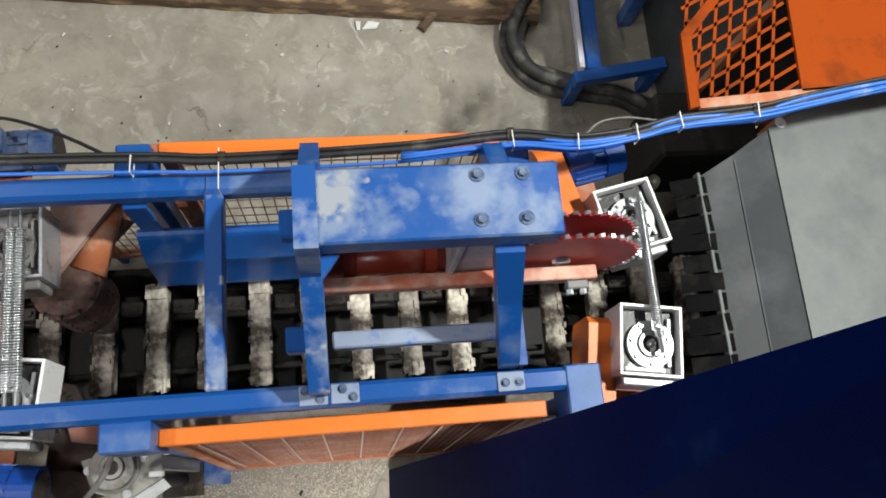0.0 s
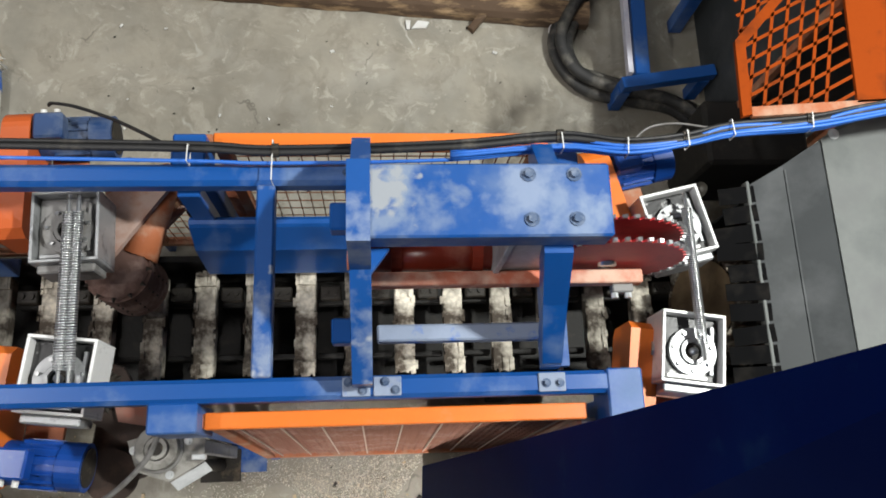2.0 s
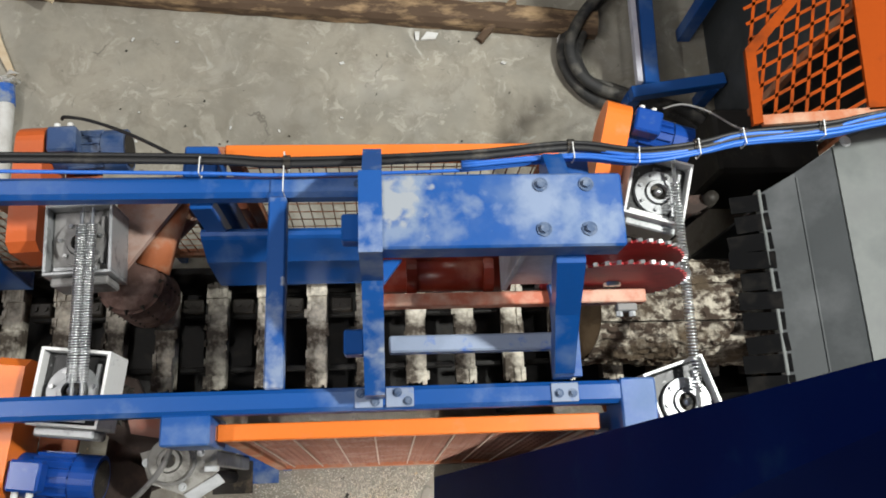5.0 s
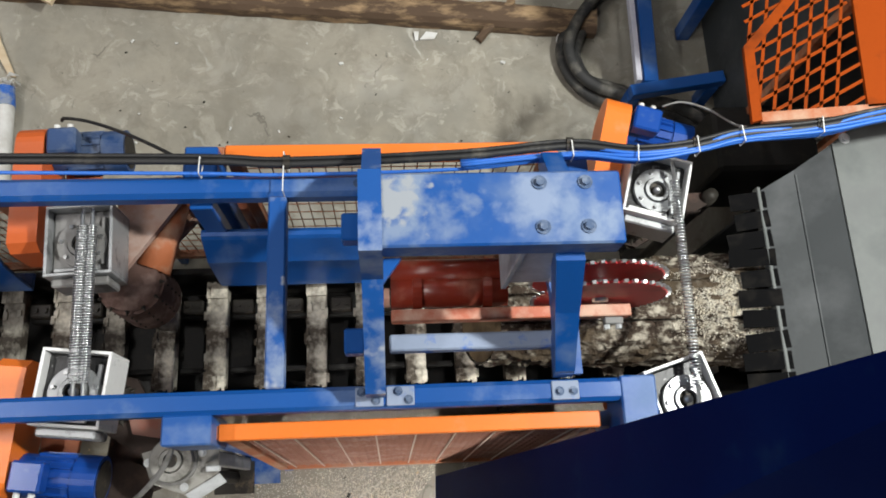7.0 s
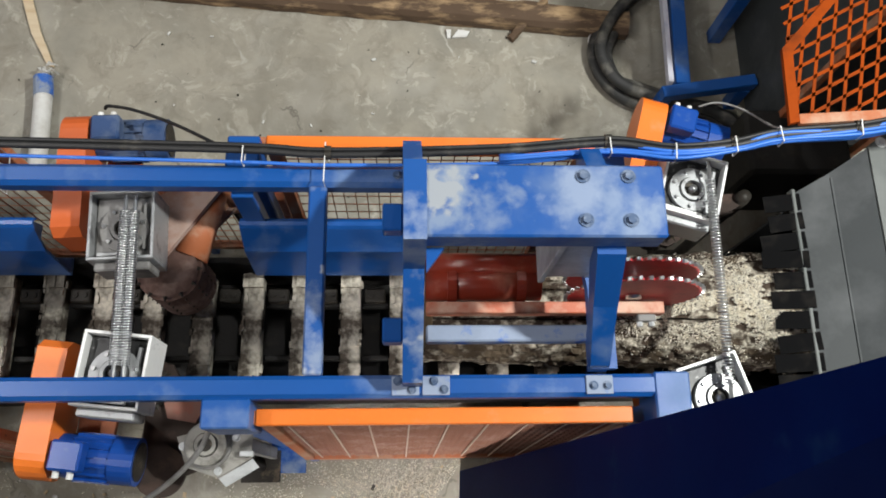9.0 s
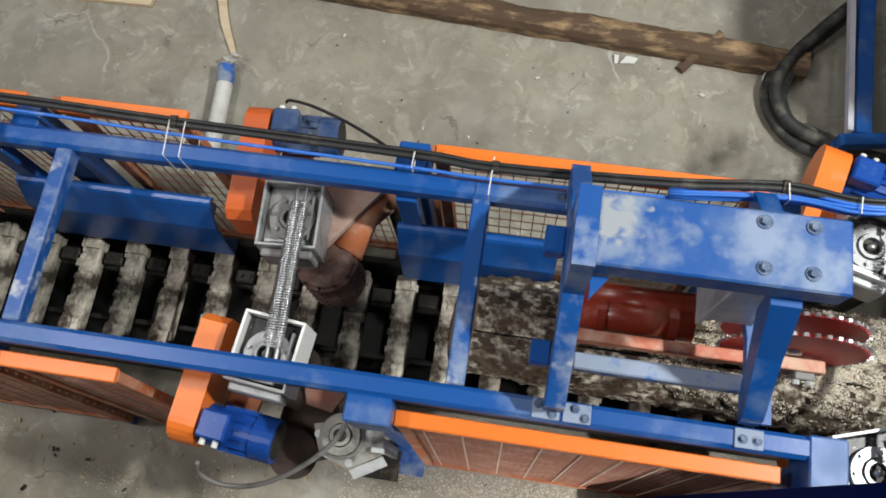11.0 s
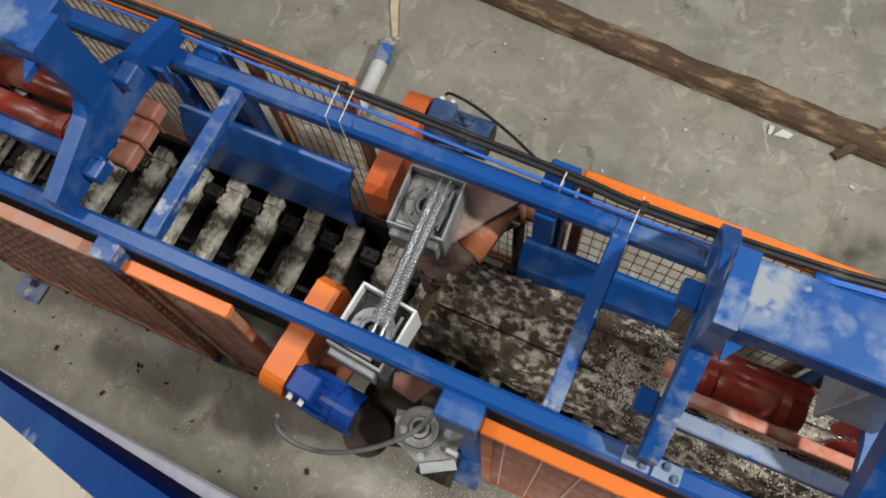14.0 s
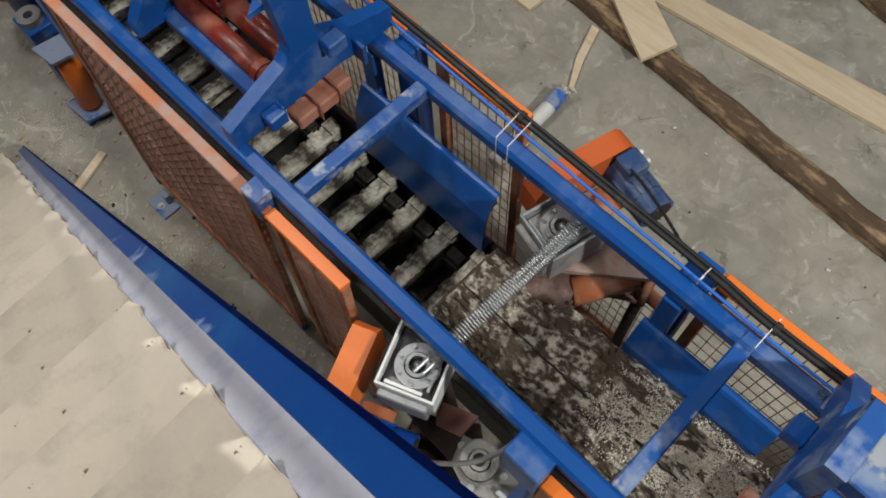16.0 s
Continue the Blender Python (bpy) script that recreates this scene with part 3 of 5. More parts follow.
# ---- saw carriage ----
def disc_mesh(cx, cy, r, teeth=44):
    pts = []
    d = 2 * math.pi / teeth
    for k in range(teeth):
        a = d * k
        for rr, f in ((r - 0.002, 0), (r + 0.003, 0.12), (r + 0.002, 0.5), (r - 0.012, 0.66)):
            pts.append((cx + rr * math.cos(a + f * d), 1.86 + rr * math.sin(a + f * d)))
    return prism(pts, "y", cy - 0.004, cy + 0.004)


def teeth_mesh(cx, cy, r, teeth=44):
    """Hard-metal tips brazed on the rim."""
    bm = bmesh.new()
    d = 2 * math.pi / teeth
    for k in range(teeth):
        pts = [(cx + rr * math.cos(d * (k + f)), 1.86 + rr * math.sin(d * (k + f))) for rr, f in ((r + 0.001, 0.02), (r + 0.015, 0.06), (r + 0.012, 0.40), (r + 0.001, 0.48))]
        prism(pts, "y", cy - 0.0055, cy + 0.0055, bm)
    return bm


def saw_station(cx, s, name_label):
    """Two circular saws on a red spindle housing; s: +1 the saws point to +x."""
    c = thing("saw_carriage", (cx, 0.79, 1.86), name_label, "circular saw")
    o = Vector((cx, 0.79, 1.86))
    discs = []
    for y in (-0.025, 0.045):
        d = part("saw_blade", disc_mesh(cx, 0.79 + y, 0.245), RED, c, "red circular saw blade with steel teeth")
        tagged(part("tooth_ring", teeth_mesh(cx, 0.79 + y, 0.245), STEEL, d, "bright hard-metal tooth tips"), kind="stuff")
        discs.append(d)
    if s > 0:
        x0, x1 = cx - 0.775, cx - 0.34
        part("spindle_housing", rod((x0, 0.82, 1.80), (x1, 0.82, 1.80), 0.062, 24), HOUSING, c, smooth=True)
        part("spindle_housing", rod((x0, 0.89, 1.83), (x1, 0.89, 1.83), 0.045, 20), HOUSING, c, smooth=True)
        for k in (0.40, 0.66):
            part("collar", rod((cx - k, 0.82, 1.80), (cx - k - 0.035, 0.82, 1.80), 0.07, 24), HOUSING, c)
        part("riving_bar", box(x0, cx + 0.12, 0.70, 0.745, 1.79, 1.845, 0.004), RED_ARM, c)
        part("spindle_end", rod((cx - 0.78, 0.80, 1.80), (cx - 0.835, 0.80, 1.80), 0.036, 18), RED_ARM, c, "dusty pink spindle end")
        part("clamp", box(cx + 0.02, cx + 0.09, 0.672, 0.70, 1.795, 1.83, 0.004), ALU_DUSTY, c)
        for k in (0.03, 0.075):
            part("nut", rod((cx + k, 0.655, 1.812), (cx + k, 0.672, 1.812), 0.012, 6), ZINC, c)
    else:
        for y, r in ((0.685, 0.048), (0.815, 0.055)):
            part("spindle_housing", rod((cx + 0.03, y, 1.87), (cx + 0.745, y, 1.87), r, 24), HOUSING, c, smooth=True)
            part("collar", rod((cx + 0.60, y, 1.87), (cx + 0.635, y, 1.87), r + 0.006, 24), HOUSING, c)
        part("cover_plate", box(cx + 0.05, cx + 0.74, 0.70, 0.80, 1.78, 1.80, 0.003), TRAY, c, "black plate between the housings")
        part("clamp", box(cx + 0.28, cx + 0.34, 0.735, 0.765, 1.80, 1.83, 0.004), ZINC, c)
        for k, (y0, y1, w) in enumerate(((0.66, 0.76, 0.045), (0.765, 0.865, 0.055), (0.87, 0.95, 0.045))):
            part("pink_block", box(cx + 0.80 - w, cx + 0.80 + w, y0, y1, 1.70 + 0.01 * k, 1.77 + 0.01 * k, 0.008), PINK_DUST, c, "dusty pink clamp block")
        for y in (0.7625, 0.8675):
            part("block_flange", box(cx + 0.735, cx + 0.865, y - 0.002, y + 0.002, 1.69, 1.80, 0.001), PINK_DUST, c)
    part("spindle", rod((cx, 0.75, 1.86), (cx, 0.87, 1.86), 0.03, 16), STEEL, c, smooth=True)
    return c, discs


saws, blades = saw_station(0.37, 1, "red twin circular saw on a dusty red spindle housing")
saws2, blades2 = saw_station(-3.43, -1, "second red circular saw on its spindle housing under a gantry")
saws2.location.z = 1.71
housing = thing("saw_slide", (0.10, 0.80, 1.77), "galvanised folded-sheet slide housing under the gantry", "machine part")
part("channel", prism([(0.76, 1.765), (0.92, 1.765), (0.92, 2.19), (0.76, 2.19)], "x", 0.02, 0.024), ZINC, housing)
part("channel", prism([(0.02, 1.765), (0.15, 1.765), (0.21, 2.19), (0.02, 2.19)], "y", 0.752, 0.758), ZINC, housing)
part("flange", box(0.155, 0.175, 0.75, 0.93, 1.76, 2.185, 0.002), ZINC, housing)
part("flange", box(0.0, 0.018, 0.735, 0.93, 1.75, 2.185, 0.002), ZINC, housing)


# ---- feed arms ----
def feed_arm(pivot, sy, dusty, twist, plate, shift, reach, label, inner=-0.07):
    """Swinging arm: pivot post plate, worm gearbox, spiked roller, belt guard and motor. sy=+1: back of the conveyor."""
    px, py = pivot
    cx, cy = px - 0.285, py - 0.285 * sy
    arm = thing("feed_arm", (px, py, 0.0), label, "feed arm", "swinging feed arms")
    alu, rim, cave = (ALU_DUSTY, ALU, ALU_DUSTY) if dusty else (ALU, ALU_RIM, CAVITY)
    enamel = MOTOR_DUSTY if dusty else BLUE_MOTOR
    hx, hy = 0.118, 0.132
    TWIST[0] = Matrix.Translation((cx, cy, 0)) @ pose(0, 0, 0, 0, 0, twist) @ Matrix.Translation((-cx, -cy, 0))
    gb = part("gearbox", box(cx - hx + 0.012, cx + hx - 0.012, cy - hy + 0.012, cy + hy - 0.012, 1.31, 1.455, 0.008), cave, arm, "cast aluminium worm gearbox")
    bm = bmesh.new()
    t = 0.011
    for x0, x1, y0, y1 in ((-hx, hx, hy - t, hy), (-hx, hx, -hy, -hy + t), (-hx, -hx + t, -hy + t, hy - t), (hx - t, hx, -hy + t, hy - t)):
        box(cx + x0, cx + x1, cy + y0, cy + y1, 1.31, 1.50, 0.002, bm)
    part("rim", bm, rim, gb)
    fx, fy = cx + 0.005, cy - 0.01
    part("flange", ring((fx, fy), 0.052, 0.088, 1.455, 1.475, 30), alu, gb)
    part("hub_ring", ring((fx, fy), 0.034, 0.047, 1.455, 1.486, 26), alu, gb)
    part("hub", rod((fx, fy, 1.44), (fx, fy, 1.465), 0.034, 22), DARK, gb)
    part("shaft", rod((fx, fy, 1.45), (fx, fy, 1.492), 0.014, 14), STEEL, gb, smooth=True)
    for k in range(7):
        a = 0.3 + k * 2 * math.pi / 7
        part("bolt", rod((fx + 0.072 * math.cos(a), fy + 0.072 * math.sin(a), 1.475), (fx + 0.072 * math.cos(a), fy + 0.072 * math.sin(a), 1.486), 0.008, 6), STEEL, gb)
    part("rib", box(cx - 0.09, cx + 0.06, cy - 0.112, cy - 0.098, 1.455, 1.475, 0.002), rim, gb)
    part("rib", box(cx + 0.07, cx + 0.084, cy - 0.09, cy + 0.09, 1.455, 1.472, 0.002), alu, gb)
    part("end_cover", box(cx - 0.10, cx + 0.10, cy - 0.165, cy - hy - 0.002, 1.34, 1.47, 0.006), alu, gb)
    TWIST[0] = None
    # arm plate from the pivot to beneath the gearbox
    n = Vector((-(cy - py), cx - px, 0)).normalized()
    tip = 0.05 if dusty else 0.024
    p, q = Vector((px, py, 0)), Vector((cx, cy, 0))
    outline = [(v.x, v.y) for v in (p + n * tip, p - n * tip, q - n * 0.12, q + Vector((-0.05, -0.12 * sy, 0)), q + n * 0.12)]
    zt = 1.29 if dusty else 1.06
    part("arm_plate", prism(outline, "z", zt - 0.03, zt), plate, arm, "dust-covered red steel arm plate")
    outline = [(v.x, v.y) for v in (p + n * 0.03, p - n * 0.03, q - n * 0.06, q + n * 0.06)]
    part("lower_plate", prism(outline, "z", 0.95, 0.98), plate, arm)
    if dusty:
        part("tapered_tube", rod((px - 0.02, py - 0.05, zt - 0.09), (cx + 0.17, cy - 0.03, zt - 0.11), 0.045, 20, None, 0.075), RUST, arm, "rusty orange tapered tube", smooth=True)
        part("side_flange", ring((cx + 0.10, cy - 0.09), 0.116, 0.128, 0.93, 1.20, 30), DRUM, arm)
    if plate is BROWN and sy < 0:
        part("lower_housing", prism([(cx - 0.02, cy - 0.10), (cx + 0.26, cy - 0.06), (cx + 0.31, cy - 0.17), (cx + 0.24, cy - 0.30), (cx + 0.08, cy - 0.36), (cx - 0.04, cy - 0.27)], "z", 0.86, 0.99), BROWN, arm, "dirty brown roller housing")
        part("pink_gusset", prism([(cx + 0.06, cy - 0.03), (cx + 0.25, cy - 0.05), (cx + 0.20, cy - 0.15), (cx + 0.09, cy - 0.13)], "z", 1.065, 1.085), PINK, arm)
        part("round_flange", rod((cx + 0.06, cy - 0.33, 1.0), (cx + 0.06, cy - 0.33, 1.02), 0.10, 26), BROWN, arm)
    part("web", bar(p + Vector((0, 0, 1.01)), q * 0.75 + p * 0.25 + Vector((0, 0, 1.01)), 0.02, 0.06), RUST, arm)
    part("pivot_sleeve", rod((px, py, 0.90), (px, py, zt + 0.01), 0.033, 20), RUST if dusty else DARK, arm, smooth=True)
    # roller
    rx, ry, rr = (cx + 0.10, cy - 0.09, 0.115) if dusty else (fx, fy, 0.085)
    roller = part("spiked_roller", rod((rx, ry, 0.93), (rx, ry, 1.24), rr, 24), DRUM if dusty else DARK, arm, "spiked feed roller caked with dust", smooth=True)
    bm = bmesh.new()
    for k in range(12):
        a = k * math.pi / 6
        d = Vector((math.cos(a), math.sin(a), 0))
        for z in (0.98, 1.04, 1.10, 1.16, 1.22):
            rod(Vector((rx, ry, z)) + d * (rr - 0.001), Vector((rx, ry, z)) + d * (rr + 0.02), 0.010, 4, bm, 0.002)
    tagged(part("spike_field", bm, DARK, roller), kind="stuff")
    TWIST[0] = Matrix.Translation((cx, cy, 0)) @ pose(0, 0, 0, 0, 0, twist) @ Matrix.Translation((-cx, -cy, 0))
    # belt guard with a rounded outer end
    gx0, gx1 = cx - 0.235 + shift, cx - 0.128 + shift
    mx, my = cx + shift, cy + (reach - 0.005) * sy
    y_in, y_out = cy + inner * sy, cy + reach * sy
    prof = []
    for k in range(13):
        a = -math.pi / 2 + math.pi * k / 12
        prof.append((y_out + sy * 0.09 * math.cos(a), 1.27 + 0.11 * math.sin(a)))
    prof += [(y_in, 1.40), (y_in - 0.03 * sy, 1.36), (y_in - 0.03 * sy, 1.18), (y_in, 1.16)]
    guard = part("belt_guard", prism(prof, "x", gx0, gx1), GUARD_RED if dusty else ORANGE, arm, "orange sheet-metal belt guard")
    m = part("motor", rod((mx - 0.125, my, 1.25), (mx + 0.10, my, 1.25), 0.078, 26), enamel, arm, "blue electric motor")
    part("fan_cowl", rod((mx + 0.07, my, 1.25), (mx + 0.155, my, 1.25), 0.086, 26), enamel, m)
    for k in range(16):
        a = 2 * math.pi * k / 16
        d = Vector((0, math.cos(a), math.sin(a)))
        c0 = Vector((mx - 0.01, my, 1.25)) + d * 0.08
        part("cooling_fin", bar(c0 + Vector((-0.06, 0, 0)), c0 + Vector((0.075, 0, 0)), 0.004, 0.018, up=d), enamel, m)
    part("terminal_box", box(mx - 0.115, mx - 0.005, my - 0.05 * sy, my + 0.055 * sy, 1.325, 1.395, 0.008), enamel, m)
    part("fan_grille", rod((mx + 0.155, my, 1.25), (mx + 0.159, my, 1.25), 0.07, 22), DARK, m)
    for k in (0, 0.05):
        part("cable_gland", rod((mx - 0.09 + k, my + 0.055 * sy, 1.355), (mx - 0.09 + k, my + 0.08 * sy, 1.355), 0.012, 8), WHITE, m)
    if label.endswith("guard and blue motor") and not dusty:
        part("supply_cable", tube([(0.76, 1.41, 1.40), (0.83, 1.44, 1.42), (0.93, 1.42, 1.45), (1.03, 1.36, 1.49), (1.06, 1.32, 1.56)], 0.0045, 8), ALU_DUSTY, arm, "grey supply cable", smooth=True)
    part("motor_foot", box(mx - 0.11, mx + 0.03, cy + 0.15 * sy, my, 1.18, 1.2, 0.003), RUST, arm)
    part("shaft_stub", rod((cx - 0.125, cy, 1.38), (cx - 0.118, cy, 1.38), 0.03, 14), STEEL, arm)
    TWIST[0] = None
    return arm


PIVOTS = {"right_back": (1.06, 1.30), "right_front": (1.06, 0.25), "left_back": (-1.19, 1.305), "left_front": (-1.17, 0.205)}
arms = {
    "right_back": feed_arm(PIVOTS["right_back"], 1, False, 13, BROWN, 0.0, 0.335, "feed arm with bright open aluminium gearbox, orange guard and blue motor"),
    "right_front": feed_arm(PIVOTS["right_front"], -1, False, -8, PINK, 0.03, 0.335, "feed arm with bright open aluminium gearbox and orange guard"),
    "left_back": feed_arm(PIVOTS["left_back"], 1, True, 3, PINK_PALE, -0.06, 0.45, "feed arm with dusty grey gearbox, orange guard and blue motor", 0.035),
    "left_front": feed_arm(PIVOTS["left_front"], -1, False, -6, BROWN, -0.075, 0.30, "feed arm with aluminium gearbox, orange guard and blue fan motor"),
}
for key, (x, y) in PIVOTS.items():
    post = thing("pivot_post", (x, y, 0), "dark steel pivot post of a feed arm standing on the floor", "post", "pivot posts")
    part("post", rod((x, y, 0.0), (x, y, 1.10), 0.028, 16), DARK, post, smooth=True)
    part("base_plate", box(x - 0.10, x + 0.10, y - 0.08, y + 0.08, 0, 0.015, 0.003), DARK, post)

# springs: separate turns that spread as the arms swing
o = part("coil", ring((0, 0), 0.013, 0.019, -0.003, 0.003, 12), STEEL, smooth=True)
coil_data = o.data
bpy.data.objects.remove(o)
o = part("hook", rod((0, 0, -0.03), (0, 0, 0.06), 0.008, 8), STEEL)
hook_data = o.data
bpy.data.objects.remove(o)


def spring(turns, label):
    s = thing("tension_spring", (0, 0.77, 1.52), label, "spring", "tension springs")
    coils = []
    for k in range(turns):
        c = new("coil", coil_data)
        c.parent = s
        coils.append(c)
    hooks = []
    for k in range(2):
        c = new("hook", hook_data)
        c.parent = s
        hooks.append(c)
    return s, coils, hooks


springs = [
    (spring(66, "bright steel tension spring between two feed arms"), "right_back", "right_front", (-0.012, 0)),
    (spring(60, "steel tension spring between two dusty feed arms"), "left_back", "left_front", (-0.016, 0)),
    (spring(60, "steel tension spring between two dusty feed arms"), "left_back", "left_front", (0.018, 0)),
]


# ---- guards ----
def fence(x0, x1, y, top, bottom, outward, style, label, paint=None, lean=0.0):
    """Guard panel: channel top rail, stiles, bottom rail and mesh. outward: -1 front, +1 back."""
    f = thing("guard_fence", ((x0 + x1) / 2, y, 0), label, "guard", "mesh guards")
    d = 0.027 if outward < 0 else 0.034
    TWIST[0] = Matrix(((1, 0, 0, 0), (0, 1, lean, -lean * top), (0, 0, 1, 0), (0, 0, 0, 1)))
    part("top_rail", box(x0, x1, y - d, y + d, top - 0.03, top, 0.004), paint or ORANGE, f)
    part("end_cap", box(x0 - 0.035, x0 - 0.002, y - d + 0.004, y + d - 0.004, top - 0.05, top - 0.004, 0.003), RUST, f, "rusty end cap")
    part("bottom_rail", box(x0, x1, y - 0.02, y + 0.02, bottom, bottom + 0.04, 0.003), RUST, f)
    for x in (x0, x1 - 0.05):
        part("stile", box(x, x + 0.05, y - 0.02, y + 0.02, bottom + 0.04, top - 0.03, 0.003), RUST, f)
    bm = bmesh.new()
    if style == "wire":
        k = x0 + 0.05
        while k < x1:
            bar((k, y, bottom), (k, y, top - 0.02), 0.004, 0.004, bm, up=(1, 0, 0))
            k += 0.05
        k = bottom + 0.05
        while k < top:
            bar((x0, y + 0.004, k), (x1, y + 0.004, k), 0.004, 0.004, bm)
            k += 0.10
        tagged(part("wire_mesh", bm, RUST, f, "rusty welded wire mesh"), kind="stuff")
    else:
        row = 0
        z = bottom + 0.02
        while z < top - 0.03:
            x = x0 + (0.03 if row % 2 else 0)
            while x < x1 - 0.03:
                bar((x, y + outward * 0.004, z), (x + 0.03, y - outward * 0.004, z + 0.017), 0.008, 0.003, bm)
                bar((x + 0.03, y - outward * 0.004, z + 0.017), (x + 0.06, y + outward * 0.004, z), 0.008, 0.003, bm)
                x += 0.06
            z += 0.034
            row += 1
        tagged(part("expanded_mesh", bm, MESH_BROWN, f, "rust-brown expanded metal mesh"), kind="stuff")
        k = x0 + 0.09
        while k < x1 - 0.05:
            part("stay_rod", rod((k, y + outward * 0.012, bottom + 0.03), (k, y + outward * 0.012, top - 0.03), 0.0035, 6), PALE_ROD, f, "pale dusty stay rod")
            k += 0.14
    for x in (x0 + 0.02, x1 - 0.06):
        part("foot", box(x, x + 0.04, y - 0.02, y + 0.02, 0, bottom, 0.003), BLUE, f)
    TWIST[0] = None
    return f


fence(-0.935, 0.335, 0.315, 1.60, 0.10, -1, "expanded", "orange framed guard with rust-brown expanded mesh, standing beside the conveyor", lean=0.042)
fence(-2.375, -1.93, 0.315, 1.60, 0.10, -1, "expanded", "short orange framed guard with expanded mesh", lean=0.042)
fence(-3.97, -2.51, 0.315, 1.60, 0.10, -1, "expanded", "orange framed guard with dusty expanded mesh", ORANGE_FADED, lean=0.055)
fence(-0.95, 0.27, 1.30, 1.60, 0.10, 1, "wire", "orange framed guard with welded wire mesh behind the conveyor")
fence(-1.52, -0.98, 1.37, 0.90, 0.10, 1, "wire", "low rust-brown framed guard with welded wire mesh under the feed arm", RUST)
fence(-2.455, -1.93, 1.32, 1.60, 0.10, 1, "wire", "short orange framed guard with welded wire mesh")
fence(-3.9, -2.60, 1.32, 1.60, 0.10, 1, "wire", "orange framed wire mesh guard behind the conveyor")

# ---- hood at the infeed ----
def hood_slope():
    bm = bmesh.new()
    top = [(1.16, 0.30, 1.33), (1.16, 1.225, 1.33), (1.30, 1.30, 1.36), (1.44, 1.385, 1.42), (1.44, 0.30, 1.42), (1.30, 0.30, 1.36)]
    a, b = [bm.verts.new(p) for p in top], [bm.verts.new((x, y, z - 0.015)) for x, y, z in top]
    bm.faces.new((a[0], a[1], a[2], a[5])), bm.faces.new((a[5], a[2], a[3], a[4]))
    bm.faces.new((b[5], b[2], b[1], b[0])), bm.faces.new((b[4], b[3], b[2], b[5]))
    for i in range(6):
        j = (i + 1) % 6
        bm.faces.new((a[i], b[i], b[j], a[j]))
    bmesh.ops.recalc_face_normals(bm, faces=bm.faces)
    return bm


hood = thing("infeed_hood", (1.9, 0.85, 0), "grey sheet-metal hood over the infeed of the saw line", "machine hood")
# slope and sides take the darker grey, so their shade is in the colour
part("front_slope", hood_slope(), GREY_SHADED, hood, "grey sloping front sheet, darkened for its shaded side")
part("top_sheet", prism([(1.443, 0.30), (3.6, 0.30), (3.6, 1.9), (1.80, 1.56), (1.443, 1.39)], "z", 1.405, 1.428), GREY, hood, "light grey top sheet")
part("side_sheet", box(1.20, 3.6, 1.205, 1.22, 0.0, 1.30, 0.003), GREY_SHADED, hood)
part("side_sheet", box(1.20, 3.6, 0.305, 0.32, 0.0, 1.30, 0.003), GREY_SHADED, hood)
part("seam", box(1.30, 1.308, 0.30, 1.28, 1.358, 1.365, 0.001), GREY_SHADED, hood)
part("edge_strip", box(1.145, 1.16, 0.30, 1.24, 1.29, 1.335, 0.003), GREY, hood)
part("bolt", bolt_mesh(1.50, 1.41, 1.426, 0.014), ZINC, hood)
rng = random.Random(7)
for k in range(11):
    y = 0.33 + 0.082 * k
    part("rubber_strip", bar((1.175, y + 0.035, 1.335 + 0.004 * (k % 2)), (1.00 + 0.06 * rng.random(), y + 0.035 + rng.uniform(-0.012, 0.012), 1.285 + 0.02 * rng.random()), 0.070, 0.006), STRIP, hood, "black rubber curtain strip")

# ---- leaning dark sheet ----
sheet = thing("leaning_sheet", (0.2, -0.1, 0), "dark blue steel sheet leaning steeply beside the saw line", "steel sheet")
bm = bmesh.new()
P0, P1 = Vector((-0.13, 0.17, 0.0)), Vector((0.32, 0.27, 3.2))
A = [P0, P0 + (P1 - P0) * 1.15, Vector((1.6, -0.55, 3.6)), Vector((-0.16, -0.55, 0.0))]
n = (A[1] - A[0]).cross(A[3] - A[0]).normalized() * 0.012
va, vb = [bm.verts.new(p) for p in A], [bm.verts.new(p - n) for p in A]
bm.faces.new(va), bm.faces.new(vb[::-1])
for i in range(4):
    bm.faces.new((va[i], vb[i], vb[(i + 1) % 4], va[(i + 1) % 4]))
bmesh.ops.recalc_face_normals(bm, faces=bm.faces)
part("sheet", bm, NAVY, sheet)

# ---- staircase ----
def prism_between(a, b, c, d, thick):
    """A flat sheet with the four corners given."""
    bm = bmesh.new()
    va, vb = [bm.verts.new(p) for p in (a, b, c, d)], [bm.verts.new(p + thick) for p in (a, b, c, d)]
    bm.faces.new(va), bm.faces.new(vb[::-1])
    for i in range(4):
        bm.faces.new((va[i], vb[i], vb[(i + 1) % 4], va[(i + 1) % 4]))
    bmesh.ops.recalc_face_normals(bm, faces=bm.faces)
    return bm


